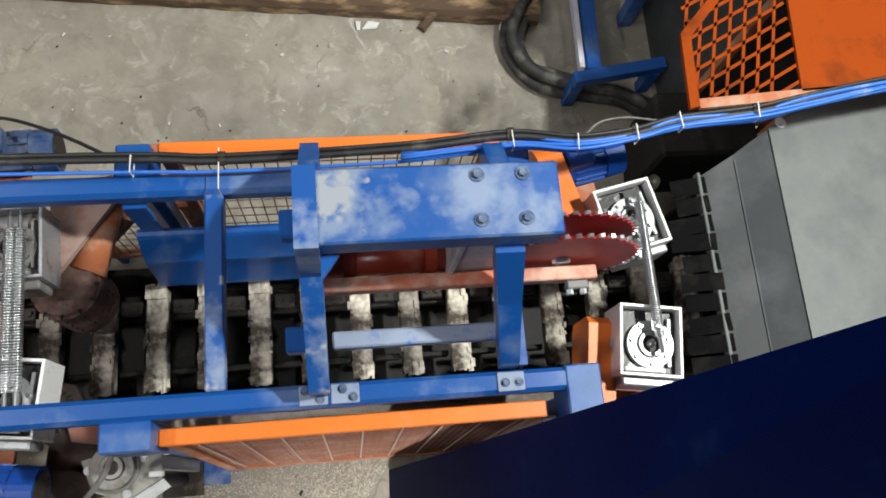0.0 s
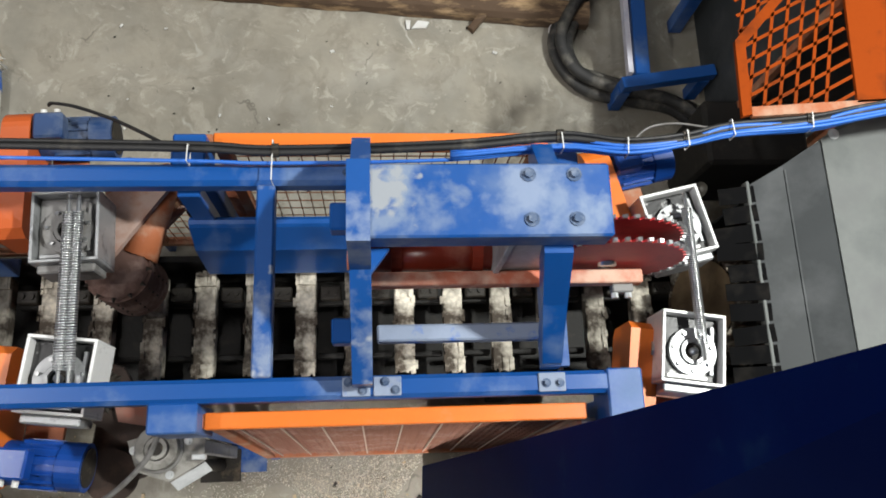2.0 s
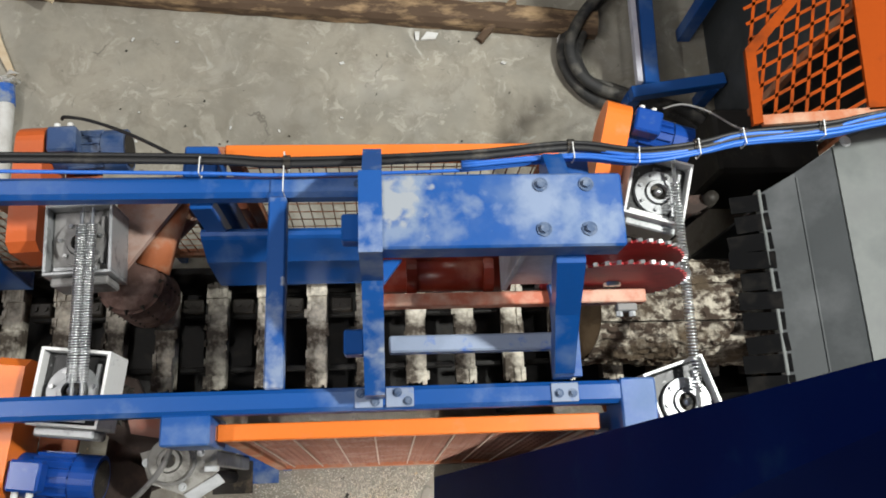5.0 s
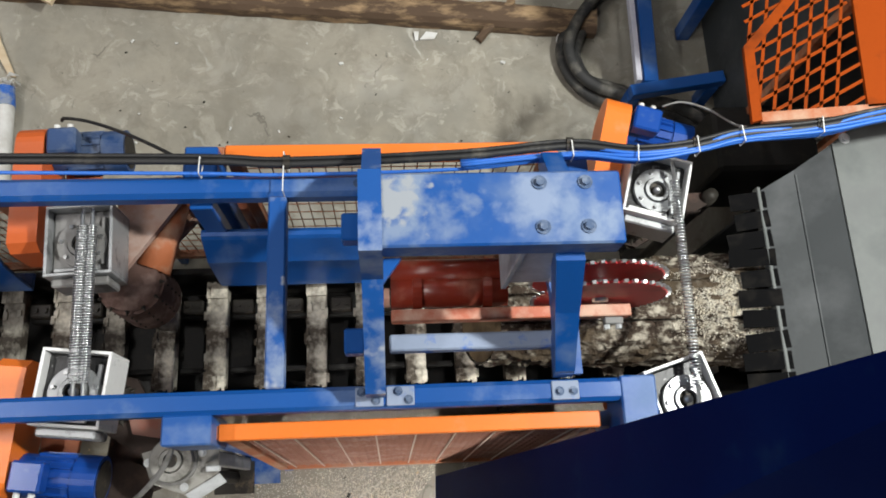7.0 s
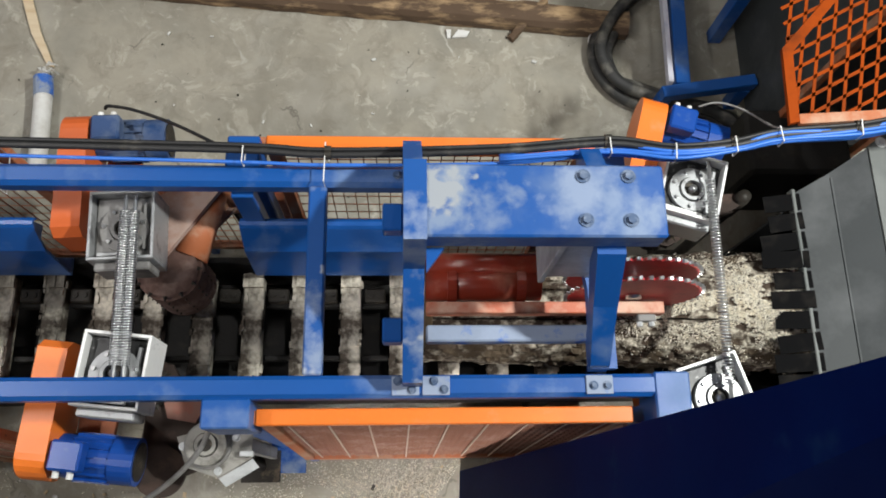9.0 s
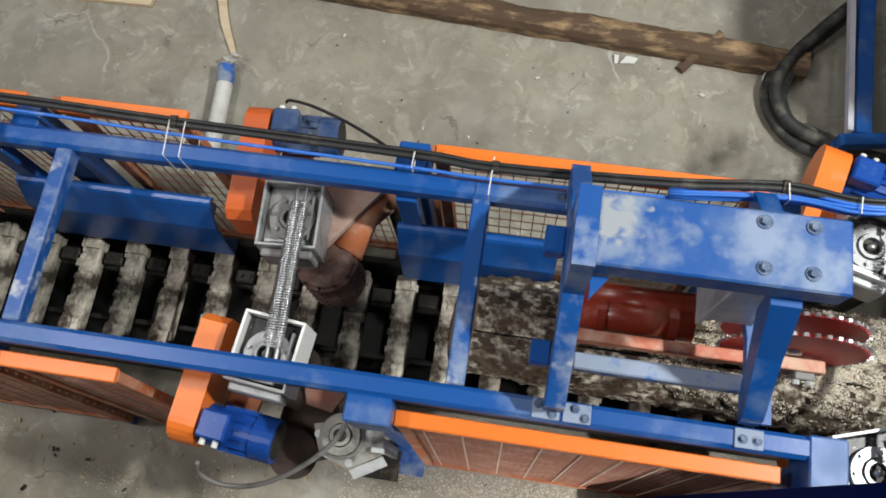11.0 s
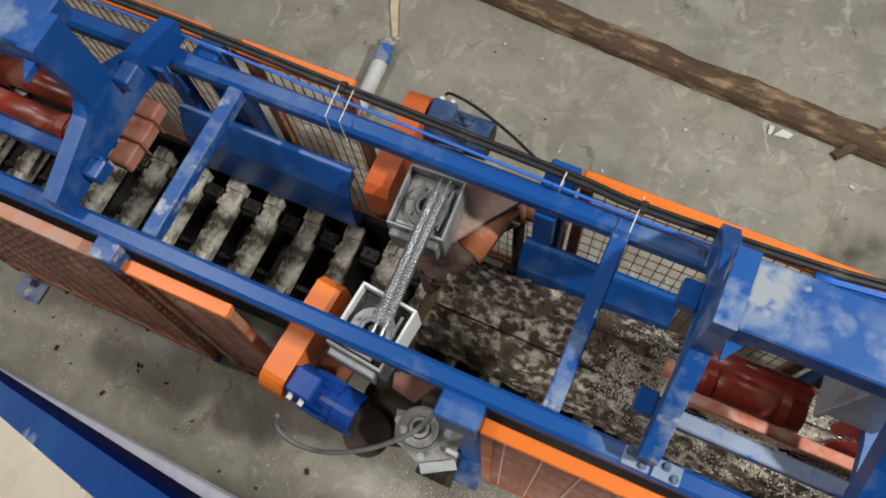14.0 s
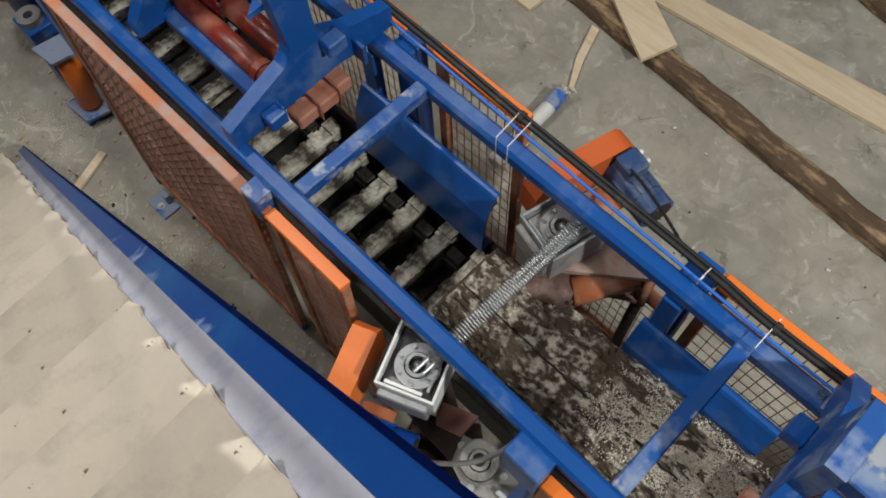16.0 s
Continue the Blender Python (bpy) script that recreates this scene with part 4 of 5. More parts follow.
stair = thing("staircase", (-3.0, -0.6, 0), "blue steel staircase with trodden pale wooden treads", "staircase")
FOOT, HEAD = Vector((-4.78, -0.27, 0.0)), Vector((-0.70, -0.084, 3.28))
side = Vector((0.045, -1, 0)).normalized()
RAIL0, RAIL1 = Vector((-4.779, -0.272, 0.0)), Vector((-0.70, -0.083, 3.905))
for k in (0, 1.05):
    off = side * k
    low0, low1 = RAIL0 + off + Vector((0.1, 0.005, 0.02)), Vector((-0.70, -0.083, 3.30)) + off
    turn_in = 1 if k == 0 else -1
    st = part("stringer", bar(low0 + side * 0.058 * turn_in, low1 + side * 0.058 * turn_in, 0.088, 0.05, bevel=0.004), PRIMER, stair, "pale primed stringer of the stair side")
    up = Vector((0, 0, 0.012))
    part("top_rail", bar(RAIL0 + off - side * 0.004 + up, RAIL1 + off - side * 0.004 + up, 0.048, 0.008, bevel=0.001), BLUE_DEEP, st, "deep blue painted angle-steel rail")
    # dark strip put in for the shade beside the rail
    part("rail_flange", bar(RAIL0 + off - side * 0.025 * turn_in, RAIL1 + off - side * 0.025 * turn_in, 0.007, 0.036), NAVY, st, "dark blue strip standing in for shade along the rail")
    part("rail_post", bar(low0 + Vector((0.35, 0.016, 0.27)), RAIL0 + off + Vector((0.44, 0.02, 0.43)), 0.03, 0.008), BLUE_DEEP, st)
steps = 15
rng = random.Random(5)


def tread_mesh(rng):
    """A worn board with uneven ends and softened edges."""
    n = 9
    left = [(-0.16 + 0.32 * i / n, -0.42 - 0.010 * rng.random()) for i in range(n + 1)]
    right = [(0.16 - 0.32 * i / n, 0.418 + 0.014 * rng.random()) for i in range(n + 1)]
    bm = prism(left + right, "z", -0.02, 0.02)
    rim = [e for e in bm.edges if all(0.019 < v.co.z < 0.0205 for v in e.verts)]
    bmesh.ops.bevel(bm, geom=rim, offset=0.004, segments=2, affect="EDGES")
    return bm


tread_data = []
for k in range(4):
    o = part("tread", tread_mesh(rng), TREAD)
    tread_data.append(o.data)
    bpy.data.objects.remove(o)
for k in range(steps):
    t = (k + 0.5) / steps
    c = FOOT.lerp(HEAD, t) + side * (0.515 + 0.012 * rng.random()) - BASE[stair] + Vector((0, 0, -0.06 + 0.008 * rng.random()))
    o = new("tread", tread_data[k % 4])
    o.parent, o.location, o.rotation_euler = stair, c, (0.012 * rng.uniform(-1, 1), 0.02 * rng.uniform(-1, 1), 0.045 + 0.012 * rng.uniform(-1, 1))

# ---- cables ----
def cable(name, pts, r, mat, label):
    c = thing(name, pts[0], label, "cable", "cables along the beam")
    part("sheath", tube(pts, r, 8), mat, c, smooth=True)
    return c


run = [(-6.2, 1.20), (-3.0, 1.22), (-1.9, 1.20), (-1.0, 1.185), (-0.71, 1.17), (-0.11, 1.19), (0.28, 1.225), (0.51, 1.19), (0.73, 1.222), (0.90, 1.262), (1.20, 1.292), (1.44, 1.34), (1.9, 1.42), (3.2, 1.6)]
rng = random.Random(11)
for k in range(7):
    dy, dz = (k % 3 - 1) * 0.013, (k // 3) * 0.012
    pts = [(x, y + dy + 0.012 * rng.random(), 1.715 + dz + 0.01 * rng.random() + (0.03 if x > 0.3 else 0)) for x, y in run if k < 1 or x > -0.2]
    cable("blue_cable", pts, 0.007, CABLE_BLUE, "blue cable tied along the frame beam")
for k in range(2):
    pts = [(x, y + 0.028 + 0.016 * k - (0.01 if x > 0.6 else 0), 1.735 + 0.01 * k + (0.02 if x > 0.3 else 0)) for x, y in run]
    conduit = cable("black_conduit", pts, 0.013 - 0.005 * k, RUBBER, "black corrugated conduit tied along the frame beam")
    for x, y, z in pts[2:11:2]:
        part("clip", rod((x - 0.012, y, z), (x + 0.012, y, z), 0.017 - 0.004 * k, 12), DARK, conduit, "dark steel conduit clip")
def tie_mesh(w, h):
    bm = bmesh.new()
    for p, q in (((-w, -h), (w, -h)), ((w, -h), (w, h)), ((w, h), (-w, h)), ((-w, h), (-w, -h))):
        bar((0, *p), (0, *q), 0.0035, 0.002, bm, up=(0, 0, 1) if p[1] == q[1] else (0, 1, 0))
    return bm


o = part("cable_tie", tie_mesh(0.030, 0.024), WHITE)
tie_small = o.data
bpy.data.objects.remove(o)
o = part("cable_tie", tie_mesh(0.072, 0.076), WHITE)
tie_beam = o.data
bpy.data.objects.remove(o)
for x, y in ((-2.66, 1.17), (-1.91, 1.168), (-1.85, 1.168), (-1.0, 1.19), (-0.72, 1.168), (0.285, 1.235), (0.51, 1.205), (0.73, 1.235), (0.90, 1.275), (1.20, 1.305)):
    big = x < -1.5 or abs(x + 0.72) < 0.01
    o = new("cable_tie", tie_beam if big else tie_small)
    o.location = (x, y, 1.672 if big else (1.735 if x < 0.3 else 1.76))
    o.rotation_euler = (0, 0, 0.08 * math.sin(x * 9))
    tagged(o, "white plastic cable tie round the cables", "cable tie", "cable ties")


GALV_DUSTY = material("dusty_galvanised_casting", (0.32, 0.31, 0.285), 0.7, 0.15, second=(0.13, 0.12, 0.105), scale=14, spread=(0.5, 0.66), bump=0.12)
FRESH_DUST = material("fresh_sawdust", (0.86, 0.81, 0.70), 0.95, second=(0.76, 0.68, 0.54), scale=30, bump=0.3)
ORANGE_DARK = material("dark_orange_paint", (0.30, 0.047, 0.002), 0.75, second=(0.16, 0.028, 0.003), scale=6, spread=(0.5, 0.7), bump=0.05)
ORANGE_DARK.node_tree.nodes["Principled BSDF"].inputs["Specular IOR Level"].default_value = 0.12


# ---- behind the line ----
def hose_mesh(points, r, seg=10):
    return tube(points, r, seg)


hose = thing("suction_hose", (0.9, 2.5, 0), "thick dusty black hose lying in loops on the floor", "hose")
for k, (grow, z) in enumerate(((0.0, 0.045), (0.085, 0.05), (0.03, 0.12))):
    pts = [(1.16 - grow * 0.3, 3.2, z + 0.02), (0.98 - grow * 0.2, 3.0, z + 0.02), (0.80 + grow, 2.82, z), (0.72 + grow, 2.63, z), (0.77 + grow, 2.45, z), (0.91 + grow * 0.8, 2.31 + grow, z), (1.14, 2.25 + grow, z), (1.40, 2.20 + grow * 0.4, z), (1.58, 2.06 + grow * 0.3, z), (1.74, 1.98, z * 0.5 + 0.02)]
    part("loop", hose_mesh(pts, 0.036), HOSE, hose, smooth=True)
part("strap", ring((0.775, 2.72), 0.07, 0.076, 0.03, 0.04, 18), WHITE, hose, "thin pale strap")

stand = thing("blue_stand", (1.4, 2.5, 0), "blue square-tube stand on the floor behind the line", "stand")
part("cross_tube", bar((1.04, 2.235, 0.27), (1.60, 2.325, 0.27), 0.07, 0.07, bevel=0.004), BLUE, stand)
part("side_tube", bar((1.165, 2.29, 0.27), (1.20, 3.3, 0.27), 0.085, 0.07, bevel=0.004), BLUE, stand)
part("pale_edge", bar((1.095, 2.30, 0.28), (1.115, 3.3, 0.28), 0.03, 0.05), PRIMER, stand)
for x, y in ((1.07, 2.24), (1.55, 2.315), (1.2, 3.25)):
    part("leg", box(x - 0.035, x + 0.035, y - 0.035, y + 0.035, 0, 0.235, 0.004), BLUE, stand)
part("upper_tube", bar((1.5, 2.75, 0.8), (1.52, 3.3, 0.8), 0.08, 0.08, bevel=0.004), BLUE, stand)
part("upright", box(1.47, 1.55, 2.74, 2.82, 0.0, 0.8, 0.004), BLUE, stand)


def lattice_mesh():
    """Cut-out diamond lattice bars inside the outline of the guard."""
    bm = bmesh.new()
    x0, x1, y0, y1, z = 1.06, 1.50, 1.43, 2.0, 1.62

    def clip(p, q):
        a, b = 0.0, 1.0
        d = (q[0] - p[0], q[1] - p[1])
        for o, lo, hi in ((0, x0, x1), (1, y0, y1)):
            if abs(d[o]) < 1e-9:
                if not lo <= p[o] <= hi:
                    return None
                continue
            u, v = (lo - p[o]) / d[o], (hi - p[o]) / d[o]
            a, b = max(a, min(u, v)), min(b, max(u, v))
        return None if b - a < 0.01 else ((p[0] + d[0] * a, p[1] + d[1] * a, z), (p[0] + d[0] * b, p[1] + d[1] * b, z))
    for k in range(-16, 22):
        for p, q in (((x0 - 1 + 0.062 * k, y0), (x0 - 0.82 + 0.062 * k, y1 + 0.2)), ((x0 - 0.3, y0 - 0.6 + 0.07 * k), (x1 + 0.3, y0 - 0.05 + 0.07 * k))):
            c = clip(p, q)
            if c:
                bar(c[0], c[1], 0.013, 0.004, bm)
    return bm


cage = thing("lattice_guard", (1.4, 1.7, 0), "orange sheet-metal guard with a diamond lattice window", "guard")
tagged(part("lattice", lattice_mesh(), ORANGE_DARK, cage, "cut-out diamond lattice"), kind="stuff")
part("border", prism([(1.02, 1.39), (1.06, 1.40), (1.075, 1.70), (1.285, 1.93), (1.27, 1.97), (1.035, 1.715)], "z", 1.61, 1.63), ORANGE_DARK, cage)
part("border", prism([(1.06, 1.39), (2.2, 1.47), (2.2, 1.51), (1.06, 1.43)], "z", 1.61, 1.63), RUST, cage)
part("side_panel", prism([(1.49, 1.45), (2.3, 1.52), (2.3, 1.985), (1.525, 1.985)], "z", 1.615, 1.63), ORANGE_DARK, cage)
for x, y in ((2.2, 1.52), (1.56, 1.95), (2.2, 1.95)):
    part("leg", box(x - 0.02, x + 0.02, y - 0.02, y + 0.02, 0, 1.61, 0.003), RUST, cage)
# black box added in place of the dark hollow under the lattice
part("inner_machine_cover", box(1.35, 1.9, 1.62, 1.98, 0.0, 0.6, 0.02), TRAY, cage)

# added blocker, mostly out of view; its height sets the floor's shadow edge
shade_block = thing("shade_housing", (2.4, 3.2, 0), "dark housing added behind the line, mostly out of view, to shade the floor", "machine")
part("body", box(1.62, 3.2, 2.02, 4.6, 0.05, 2.45, 0.02), GREY_SHADED, shade_block)
part("lid", box(1.60, 3.22, 2.0, 4.62, 2.452, 2.50, 0.01), GREY, shade_block)
for x, y in ((1.70, 2.12), (3.1, 2.12), (1.70, 4.5), (3.1, 4.5)):
    part("foot", box(x - 0.05, x + 0.05, y - 0.05, y + 0.05, 0, 0.05, 0.004), DARK, shade_block)

timber = thing("timber_beam", (-1.2, 2.9, 0), "weathered brown squared timber beam lying on the floor", "timber")


def rough_beam(p, q, w, h, n=60, seed=0.0):
    bm = bmesh.new()
    p, q = Vector(p), Vector(q)
    d = (q - p).normalized()
    s = d.cross(Vector((0, 0, 1)))
    rings = []
    for i in range(n + 1):
        c = p.lerp(q, i / n)
        row = []
        for u, v in ((-0.5, 0), (-0.52, 0.5), (-0.42, 0.92), (-0.2, 1), (0.1, 1.02), (0.38, 0.95), (0.5, 0.6), (0.5, 0)):
            k = 1 + 0.16 * noise.noise(Vector((i * 0.23 + seed, u * 2, v * 2))) + 0.08 * noise.noise(Vector((i * 0.9 + seed, u * 5, v * 5)))
            row.append(bm.verts.new(c + s * (u * w * k) + Vector((0, 0, v * h * (k if v else 1)))))
        rings.append(row)
    for a, b in zip(rings, rings[1:]):
        for k in range(8):
            bm.faces.new((a[k], a[(k + 1) % 8], b[(k + 1) % 8], b[k]))
    bm.faces.new(rings[0]), bm.faces.new(rings[-1])
    bmesh.ops.recalc_face_normals(bm, faces=bm.faces)
    return bm


part("beam", rough_beam((-3.4, 3.16, 0), (0.95, 2.83, 0), 0.16, 0.11), TIMBER, timber)
stick = thing("stick", (0.3, 2.8, 0), "short brown stick lying against the timber beam", "stick")
part("stick", rough_beam((0.22, 2.735, 0.0), (0.43, 2.95, 0.10), 0.05, 0.035, 10, 4.0), TIMBER, stick)


def plank(pts, z, label):
    p = thing("plank", (pts[0][0], pts[0][1], z), label, "plank", "pale planks behind the line")
    part("board", prism(pts, "z", z, z + 0.03), WOOD, p)


plank([(-3.05, 3.34), (-2.29, 2.90), (-2.20, 3.15), (-2.95, 3.56)], 0.125, "pale fresh sawn plank lying across a timber beam")
plank([(-2.75, 3.42), (-0.9, 3.60), (-0.6, 3.76), (-0.75, 3.86), (-2.6, 3.62)], 0.0, "pale fresh sawn plank lying on the floor")
plank([(-3.9, 2.80), (-3.15, 2.80), (-3.14, 2.95), (-3.9, 2.97)], 0.0, "pale short offcut of a board on the floor")
edge_beam = thing("timber_beam", (1.0, 4.2, 0), "dark weathered timber beam lying further back on the floor", "timber")
part("beam", rough_beam((-2.2, 4.55, 0), (1.6, 3.95, 0), 0.14, 0.1, 50, 8.0), TIMBER, edge_beam)

duct = thing("white_pipe", (-2.5, 2.2, 0), "white plastic pipe wrapped in torn film, lying on the floor", "pipe")
part("pipe", tube([(-2.49, 1.75, 0.06), (-2.50, 2.0, 0.06), (-2.515, 2.3, 0.06)], 0.05, 14), WHITE, duct, smooth=True)
part("blue_sleeve", rod((-2.513, 2.28, 0.06), (-2.53, 2.40, 0.06), 0.054, 14), BLUE_GREY, duct)
bm = bmesh.new()
rng = random.Random(2)
for k in range(7):
    a = Vector((-2.56 + 0.1 * rng.random(), 2.38 + 0.06 * rng.random(), 0.05 + 0.06 * rng.random()))
    vs = [bm.verts.new(a + Vector((0.05 * rng.uniform(-1, 1), 0.05 * rng.uniform(-1, 1), 0.03 * rng.uniform(-1, 1)))) for _ in range(3)]
    bm.faces.new(vs)
bmesh.ops.solidify(bm, geom=bm.faces[:], thickness=0.002)
tagged(part("torn_film", bm, WHITE, duct), kind="stuff")
strip = thing("wood_strip", (-2.6, 2.6, 0), "thin pale wooden strip lying on the floor", "wood strip")
part("strip", prism([(-2.50, 2.50), (-2.54, 2.51), (-2.66, 2.72), (-2.76, 3.0), (-2.70, 3.0), (-2.61, 2.74)], "z", 0.001, 0.016), WOOD, strip)
cord = thing("motor_cable", (-1.6, 1.5, 1.3), "dark cable running from a motor to the frame", "cable")
part("sheath", tube([(-1.66, 1.585, 1.30), (-1.63, 1.575, 1.34), (-1.514, 1.53, 1.40), (-1.337, 1.43, 1.50), (-1.169, 1.316, 1.60), (-1.06, 1.24, 1.64)], 0.007, 8), RUBBER, cord, smooth=True)

# ---- in front of the line ----
bracket = thing("bearing_bracket", (-1.17, 0.24, 0), "dusty galvanised flange bearing on a folded bracket", "bearing")
part("flange_plate", prism([(-1.29, 0.28), (-1.25, 0.17), (-1.13, 0.13), (-1.01, 0.20), (-1.01, 0.296), (-1.10, 0.33)], "z", 1.19, 1.205), GALV_DUSTY, bracket)
part("bearing_ring", ring((-1.172, 0.248), 0.045, 0.075, 1.206, 1.25, 28), GALV_DUSTY, bracket)
part("bearing_lip", ring((-1.172, 0.248), 0.078, 0.088, 1.206, 1.218, 28), ALU_DUSTY, bracket)
part("inner_ring", ring((-1.172, 0.248), 0.026, 0.040, 1.206, 1.262, 24), GALV_DUSTY, bracket)
part("shaft", rod((-1.172, 0.248, 1.12), (-1.172, 0.248, 1.255), 0.024, 18), DARK, bracket)
part("folded_flap", prism_between(Vector((-1.125, 0.128, 1.20)), Vector((-1.005, 0.198, 1.20)), Vector((-0.985, 0.168, 1.165)), Vector((-1.105, 0.098, 1.165)), Vector((0, 0, 0.006))), ZINC, bracket, "bright folded edge")
part("clip", box(-1.05, -1.00, 0.205, 0.225, 1.206, 1.235, 0.003), ZINC, bracket)
part("upright", box(-1.12, -1.09, 0.24, 0.30, 0.0, 1.19, 0.004), ALU_DUSTY, bracket)
for x, y in ((-1.265, 0.245), (-1.13, 0.155), (-1.07, 0.275)):
    part("bolt", bolt_mesh(x, y, 1.206, 0.009), ZINC, bracket)
lead = thing("motor_cable", (-1.4, 0.2, 0), "dusty grey cable looping from a motor to the frame", "cable")
part("sheath", tube([(-1.10, 0.36, 1.52), (-1.12, 0.31, 1.42), (-1.18, 0.21, 1.34), (-1.32, 0.10, 1.22), (-1.50, 0.02, 1.08), (-1.66, 0.0, 1.02), (-1.74, 0.03, 1.08), (-1.72, 0.07, 1.18)], 0.010, 8), ALU_DUSTY, lead, smooth=True)

roller = thing("orange_roller", (-4.7, 0.28, 0), "orange roller between blue plates on a blue foot", "roller")
part("drum", rod((-4.67, 0.25, 0.10), (-4.70, 0.30, 0.55), 0.07, 20), ORANGE, roller, smooth=True)
part("lower_plate", prism([(-4.80, 0.13), (-4.58, 0.15), (-4.54, 0.30), (-4.74, 0.36)], "z", 0.06, 0.08), BLUE_GREY, roller)
part("upper_plate", prism([(-4.82, 0.18), (-4.63, 0.20), (-4.60, 0.34), (-4.78, 0.40)], "z", 0.56, 0.58), BLUE_GREY, roller)
part("foot", box(-4.82, -4.6, 0.15, 0.3, 0.0, 0.06, 0.004), BLUE, roller)
part("bearing", ring((-4.98, 0.30), 0.03, 0.075, 0.60, 0.65, 22), ALU_DUSTY, roller)
part("bearing_plate", box(-5.08, -4.88, 0.22, 0.38, 0.0, 0.60, 0.004), BLUE, roller)
wheel = thing("drive_wheel", (-5.4, 0.4, 0), "dusty red flanged drive wheel with a blue hub", "wheel")
part("rim", ring((-5.42, 0.45), 0.16, 0.25, 0.58, 0.64, 36), PINK, wheel)
part("hub", rod((-5.42, 0.45, 0.0), (-5.42, 0.45, 0.66), 0.158, 28), BLUE_MOTOR, wheel)
for x, y, a in ((-3.78, 0.14, 0.3),):
    f = thing("floor_anchor", (x, y, 0), "blue bolted steel foot with a zinc bolt on the floor", "floor anchor", "bolted anchors")
    part("plate", box(x - 0.09, x + 0.09, y - 0.06, y + 0.06, 0, 0.012, 0.002), BLUE_GREY, f)
    part("upright", box(x - 0.03, x + 0.03, y + 0.02, y + 0.055, 0.012, 0.09, 0.003), BLUE_GREY, f)
    part("bolt", bolt_mesh(x, y - 0.02, 0.012, 0.014), ZINC, f)
slatwood = thing("wood_strip", (-4.3, -0.2, 0), "thin pale wooden lath lying on the floor", "wood strip")
part("strip", prism([(-4.16, -0.58), (-4.11, -0.56), (-4.34, 0.10), (-4.39, 0.08)], "z", 0.001, 0.02), WOOD, slatwood)
panel = thing("cover_sheet", (0.40, 0.29, 0), "narrow white painted sheet standing at the end of the guard", "metal sheet")
part("board", box(0.342, 0.45, 0.283, 0.296, 0.0, 1.495, 0.002), WHITE, panel)
part("orange_edge", box(0.318, 0.338, 0.272, 0.292, 0.0, 1.50, 0.003), ORANGE_FADED, panel, "faded orange edge bar")
for z in (0.45, 1.15):
    part("screw", rod((0.41, 0.278, z), (0.41, 0.284, z), 0.008, 8), BOLT_GREY, panel)


# ---- sawdust and chips ----
def chips(n, area, size, seed, z=0.0, keep=None):
    rng = random.Random(seed)
    bm = bmesh.new()
    for _ in range(n):
        x, y = rng.uniform(area[0], area[1]), rng.uniform(area[2], area[3])
        if keep and not keep(x, y):
            continue
        s = size * rng.uniform(0.4, 1.6)
        m = Matrix.Translation((x, y, z + s * 0.15)) @ Euler((rng.uniform(-0.3, 0.3), rng.uniform(-0.3, 0.3), rng.uniform(0, 6))).to_matrix().to_4x4() @ Matrix.Diagonal((s, s * rng.uniform(0.25, 0.8), s * 0.25, 1))
        bmesh.ops.create_cube(bm, size=1, matrix=m)
    return bm


def litter(name, bm, mat, label):
    tagged(part(name, bm, mat), label, "debris", kind="stuff")


litter("wood_chips", chips(420, (-5.2, 0.6, -0.5, 0.4), 0.016, 1), SAWDUST, "pale wood chips scattered on the floor")
litter("dark_crumbs", chips(60, (-4.5, 0.6, -0.5, 0.3), 0.02, 2), DARK, "dark bark crumbs scattered on the floor")
litter("bark_crumbs", chips(60, (-3.5, 0.8, 1.5, 2.8), 0.009, 3), DARK, "dark bark crumbs on the floor behind the line")
litter("pale_chips", chips(12, (-2.5, 0.5, 2.0, 2.8), 0.018, 4), WHITE, "small pale chips on the floor behind the line")
rng = random.Random(31)
spots = []
for _ in range(15000):
    x, y = rng.gauss(-0.30, 0.45), rng.gauss(0.06, 0.11)
    if noise.noise(Vector((x * 3, y * 3, 0))) > -0.15 and y < 0.23:
        spots.append((Vector((x, y, 0.004)), 0.0042 * rng.uniform(0.4, 1.5)))
for _ in range(5000):
    x, y = rng.uniform(-5.2, -1.3), rng.gauss(0.02, 0.16)
    if noise.noise(Vector((x * 2.2, y * 3, 5))) > 0.08 and y < 0.22:
        spots.append((Vector((x, y, 0.004)), 0.005 * rng.uniform(0.4, 1.6)))
chip = thing("white_chip", (-0.09, 2.77, 0), "white paint-covered chip lying on the floor", "debris")
part("chip", prism([(-0.14, 2.745), (-0.05, 2.75), (-0.03, 2.79), (-0.10, 2.80)], "z", 0.0, 0.012), WHITE, chip)
part("chip", prism([(-0.17, 2.74), (-0.15, 2.74), (-0.145, 2.80), (-0.175, 2.80)], "z", 0.0, 0.012), WHITE, chip)


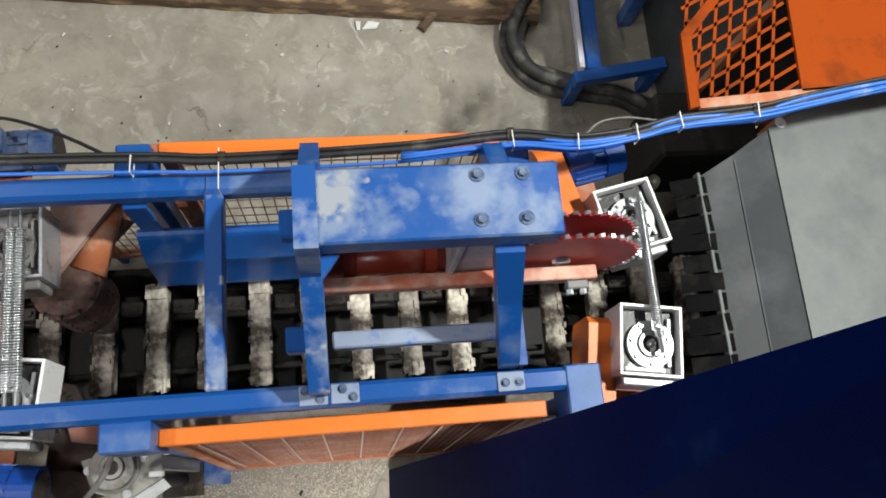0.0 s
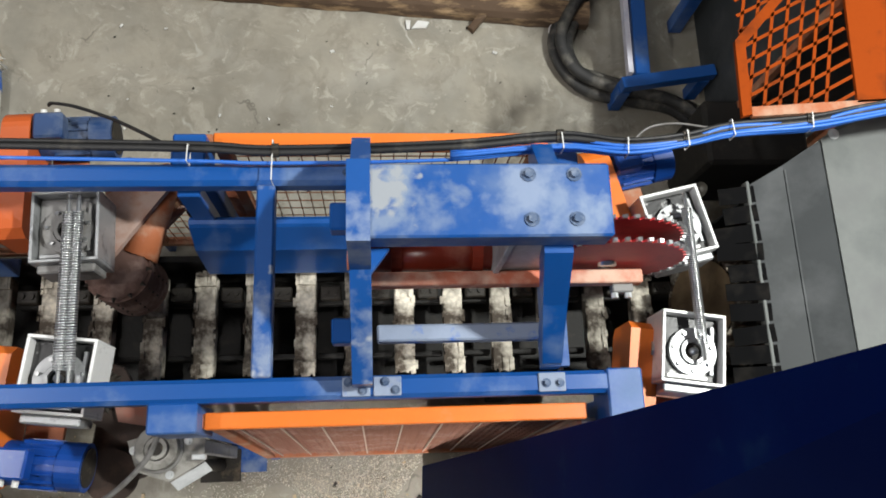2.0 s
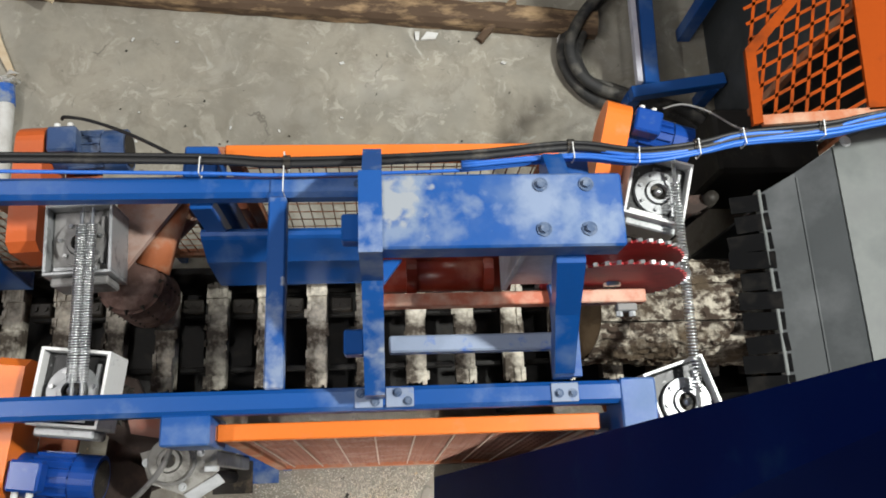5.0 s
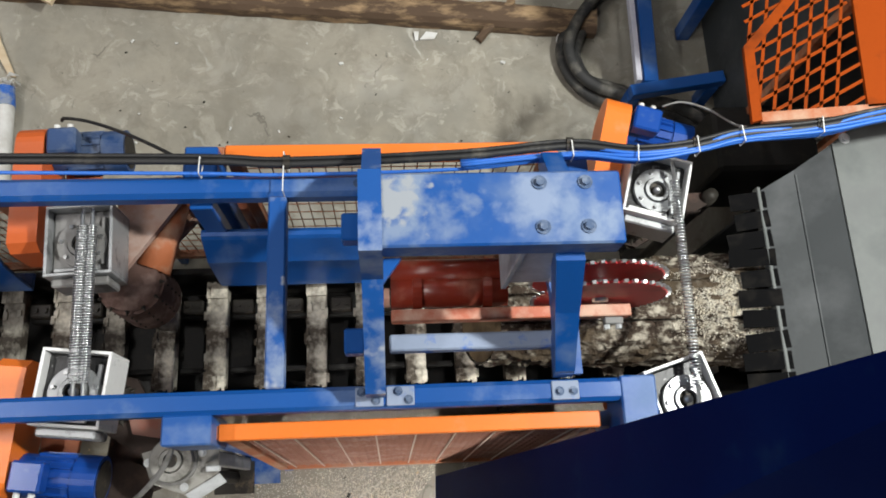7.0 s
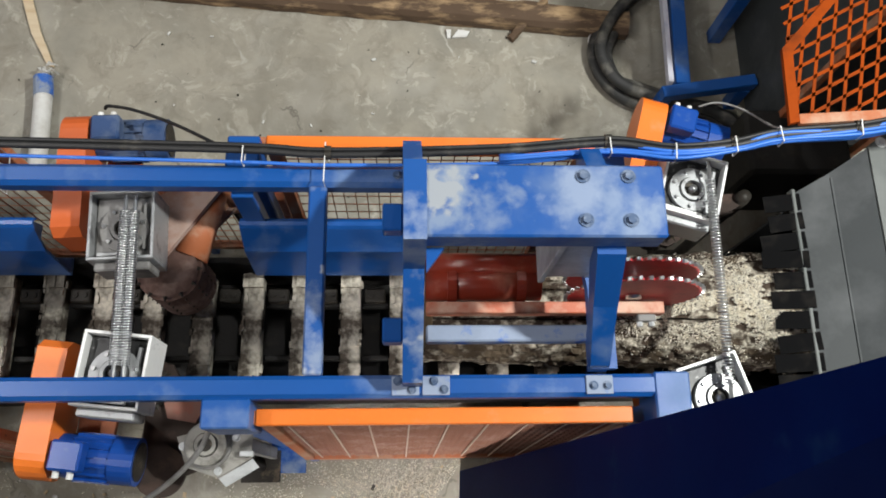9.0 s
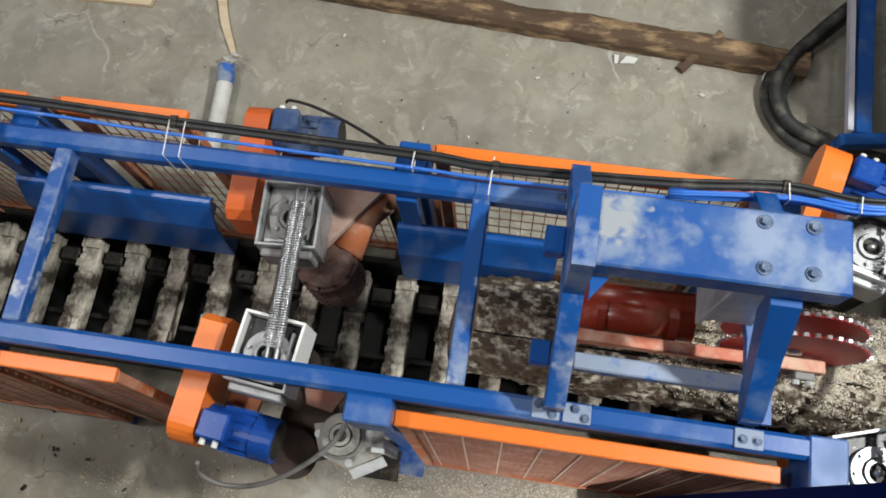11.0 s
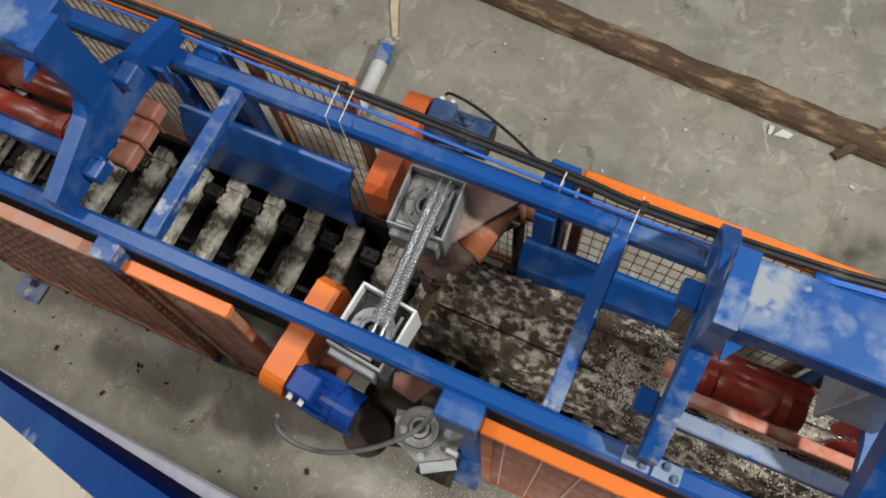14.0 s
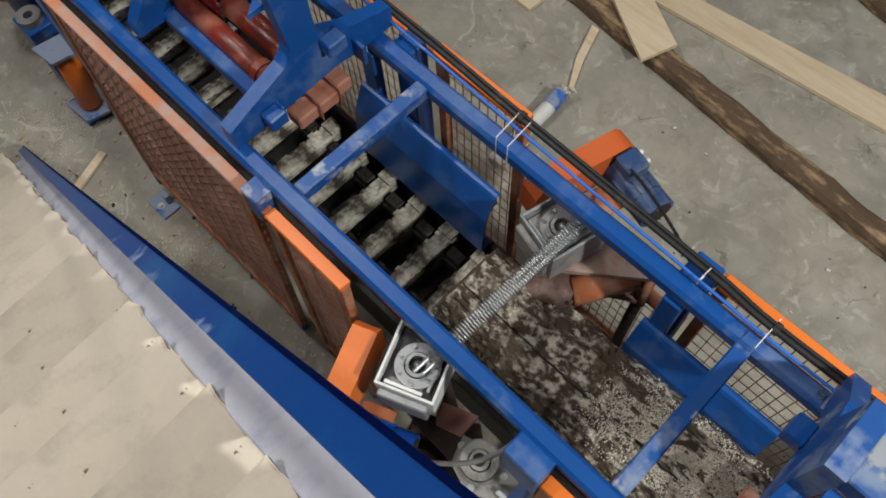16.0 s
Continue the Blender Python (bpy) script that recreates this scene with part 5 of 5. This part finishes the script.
def crumbs(name, spots, mat, parent=None, label=""):
    """Many small turned flakes, each a flat six-sided crumb: spots hold place and size."""
    rng = random.Random(len(spots))
    verts, faces = [], []
    for p, k in spots:
        turn = Euler((rng.uniform(0, 6), rng.uniform(0, 6), rng.uniform(0, 6))).to_matrix()
        o = len(verts)
        for v in ((1, 0, 0), (0.1, 0.6, 0), (-0.9, 0.1, 0), (0, -0.55, 0.1), (0, 0, 0.35), (0, 0, -0.35)):
            verts.append(p + turn @ Vector(v) * k)
        for i in range(4):
            j = (i + 1) % 4
            faces += [(o + i, o + j, o + 4), (o + j, o + i, o + 5)]
    me = bpy.data.meshes.new(name)
    me.from_pydata([v - BASE.get(parent, Vector((0, 0, 0))) for v in verts], [], faces)
    me.materials.append(mat)
    ob = new(name, me)
    if parent:
        ob.parent = parent
    if label:
        ob["label"] = label
    return tagged(ob, kind="stuff")


def log_spots(n, seed):
    """Fresh sawdust on top of the log, also standing in for the floodlight's glare there."""
    rng = random.Random(seed)
    spots = []
    for _ in range(n):
        x = rng.triangular(0.66, 2.4, 1.1)
        a = rng.gauss(1.65, 0.38)
        if noise.noise(Vector((x * 7, a * 5, 3.0))) + 0.5 * noise.noise(Vector((x * 25, a * 18, 1.0))) < -0.12:
            continue
        r = (LOG_R + 0.036 * min(x, 1.2)) * 1.045 + 0.006 * rng.random()
        spots.append((Vector((x, r * math.cos(a), r * math.sin(a))), 0.0034 * rng.uniform(0.5, 1.7)))
    return spots


tagged(crumbs("floor_sawdust", spots, FRESH_DUST), "pale sawdust drifted over the floor beside the guards", "debris", kind="stuff")
# dense pale flakes also carry the overbright lamplight on the log
crumbs("sawdust", log_spots(42000, 21), FRESH_DUST, log, "fresh sawdust, made paler for the floodlight's glare on the log")


# ---- motion ----
def swing(t, rows):
    for (a, u), (b, v) in zip(rows, rows[1:]):
        if t <= b:
            return u + (v - u) * max(0.0, (t - a) / (b - a))
    return rows[-1][1]


SWINGS = {
    "right_back": [(0, 0), (2.5, 0), (2.7, -5), (2.9, -14), (3.1, -22), (3.3, -26), (3.6, -29), (16, -30)],
    "right_front": [(0, 0), (2.5, 0), (2.7, 4), (2.9, 10), (3.1, 18), (3.3, 23), (3.6, 25), (16, 25)],
    "left_back": [(0, 0), (14.3, 0), (14.6, -3), (14.9, -8), (15.2, -13), (15.5, -16), (16, -17)],
    "left_front": [(0, 0), (14.1, 0), (14.4, 6), (14.7, 14), (15.0, 21), (15.3, 26), (15.6, 28), (16, 29)],
}
TIMES = [0, 1.2, 2.3, 2.5, 2.6, 2.7, 2.8, 2.9, 3.0, 3.1, 3.2, 3.3, 3.4, 3.5, 3.6, 3.8, 5, 9, 13, 14.0, 14.1, 14.2, 14.3, 14.4, 14.5, 14.6, 14.7, 14.8, 14.9, 15.0, 15.1, 15.2, 15.3, 15.4, 15.5, 15.6, 15.8, 16]


def hook_at(key, t, shift):
    px, py = PIVOTS[key]
    sy = 1 if key.endswith("back") else -1
    a = radians(swing(t, SWINGS[key]))
    # the eye bolt sits on the gearbox, near its rim
    x, y = -0.285 + 0.035 + shift, -0.285 * sy + 0.075 * (1 if sy > 0 else -0.3)
    return Vector((px + x * math.cos(a) - y * math.sin(a), py + x * math.sin(a) + y * math.cos(a), 1.525))


def motions():
    for key, arm in arms.items():
        px, py = PIVOTS[key]
        walk(arm, [(t, pose(px, py, 0, 0, 0, swing(t, SWINGS[key]))) for t in TIMES])
    for (s, coils, hooks), back, front, (shift, _) in springs:
        base = BASE[s]
        ends = [(t, hook_at(back, t, shift), hook_at(front, t, shift)) for t in TIMES]
        for i, c in enumerate(coils):
            f = (i + 0.5) / len(coils)
            walk(c, [(t, Matrix.Translation(p.lerp(q, 0.05 + 0.9 * f) - base) @ (q - p).to_track_quat("Z", "Y").to_matrix().to_4x4() @ pose(0, 0, 0, 9, 0, 0)) for t, p, q in ends])
        for i, c in enumerate(hooks):
            walk(c, [(t, Matrix.Translation((p if i == 0 else q) - base) @ ((q - p) if i == 0 else (p - q)).to_track_quat("Z", "Y").to_matrix().to_4x4()) for t, p, q in ends])
    feed = ((0, 0.12), (3.5, 0.08), (7, 0.02), (9, 0.0), (12.5, 0.0), (16, 0.0))
    walk(chain, [(t, pose(SPEED * t + d, 0.765, 0.80)) for t, d in feed])
    walk(log, [(t, pose(1.475 + SPEED * t, 0.79, 1.05)) for t, d in feed])
    walk(saws, [(t, pose(0.37 + 0.105 * d, 0.79, 1.86 - d)) for t, d in ((0, 0), (4.2, 0), (4.6, 0.04), (5.8, 0.37), (6.2, 0.41), (16, 0.41))])

    for blade in blades + blades2:
        walk(blade, [(k / 10, pose(0, 0, 0, 0, k * 3600 / 44 % 360, 0)) for k in range(161)])


motions()
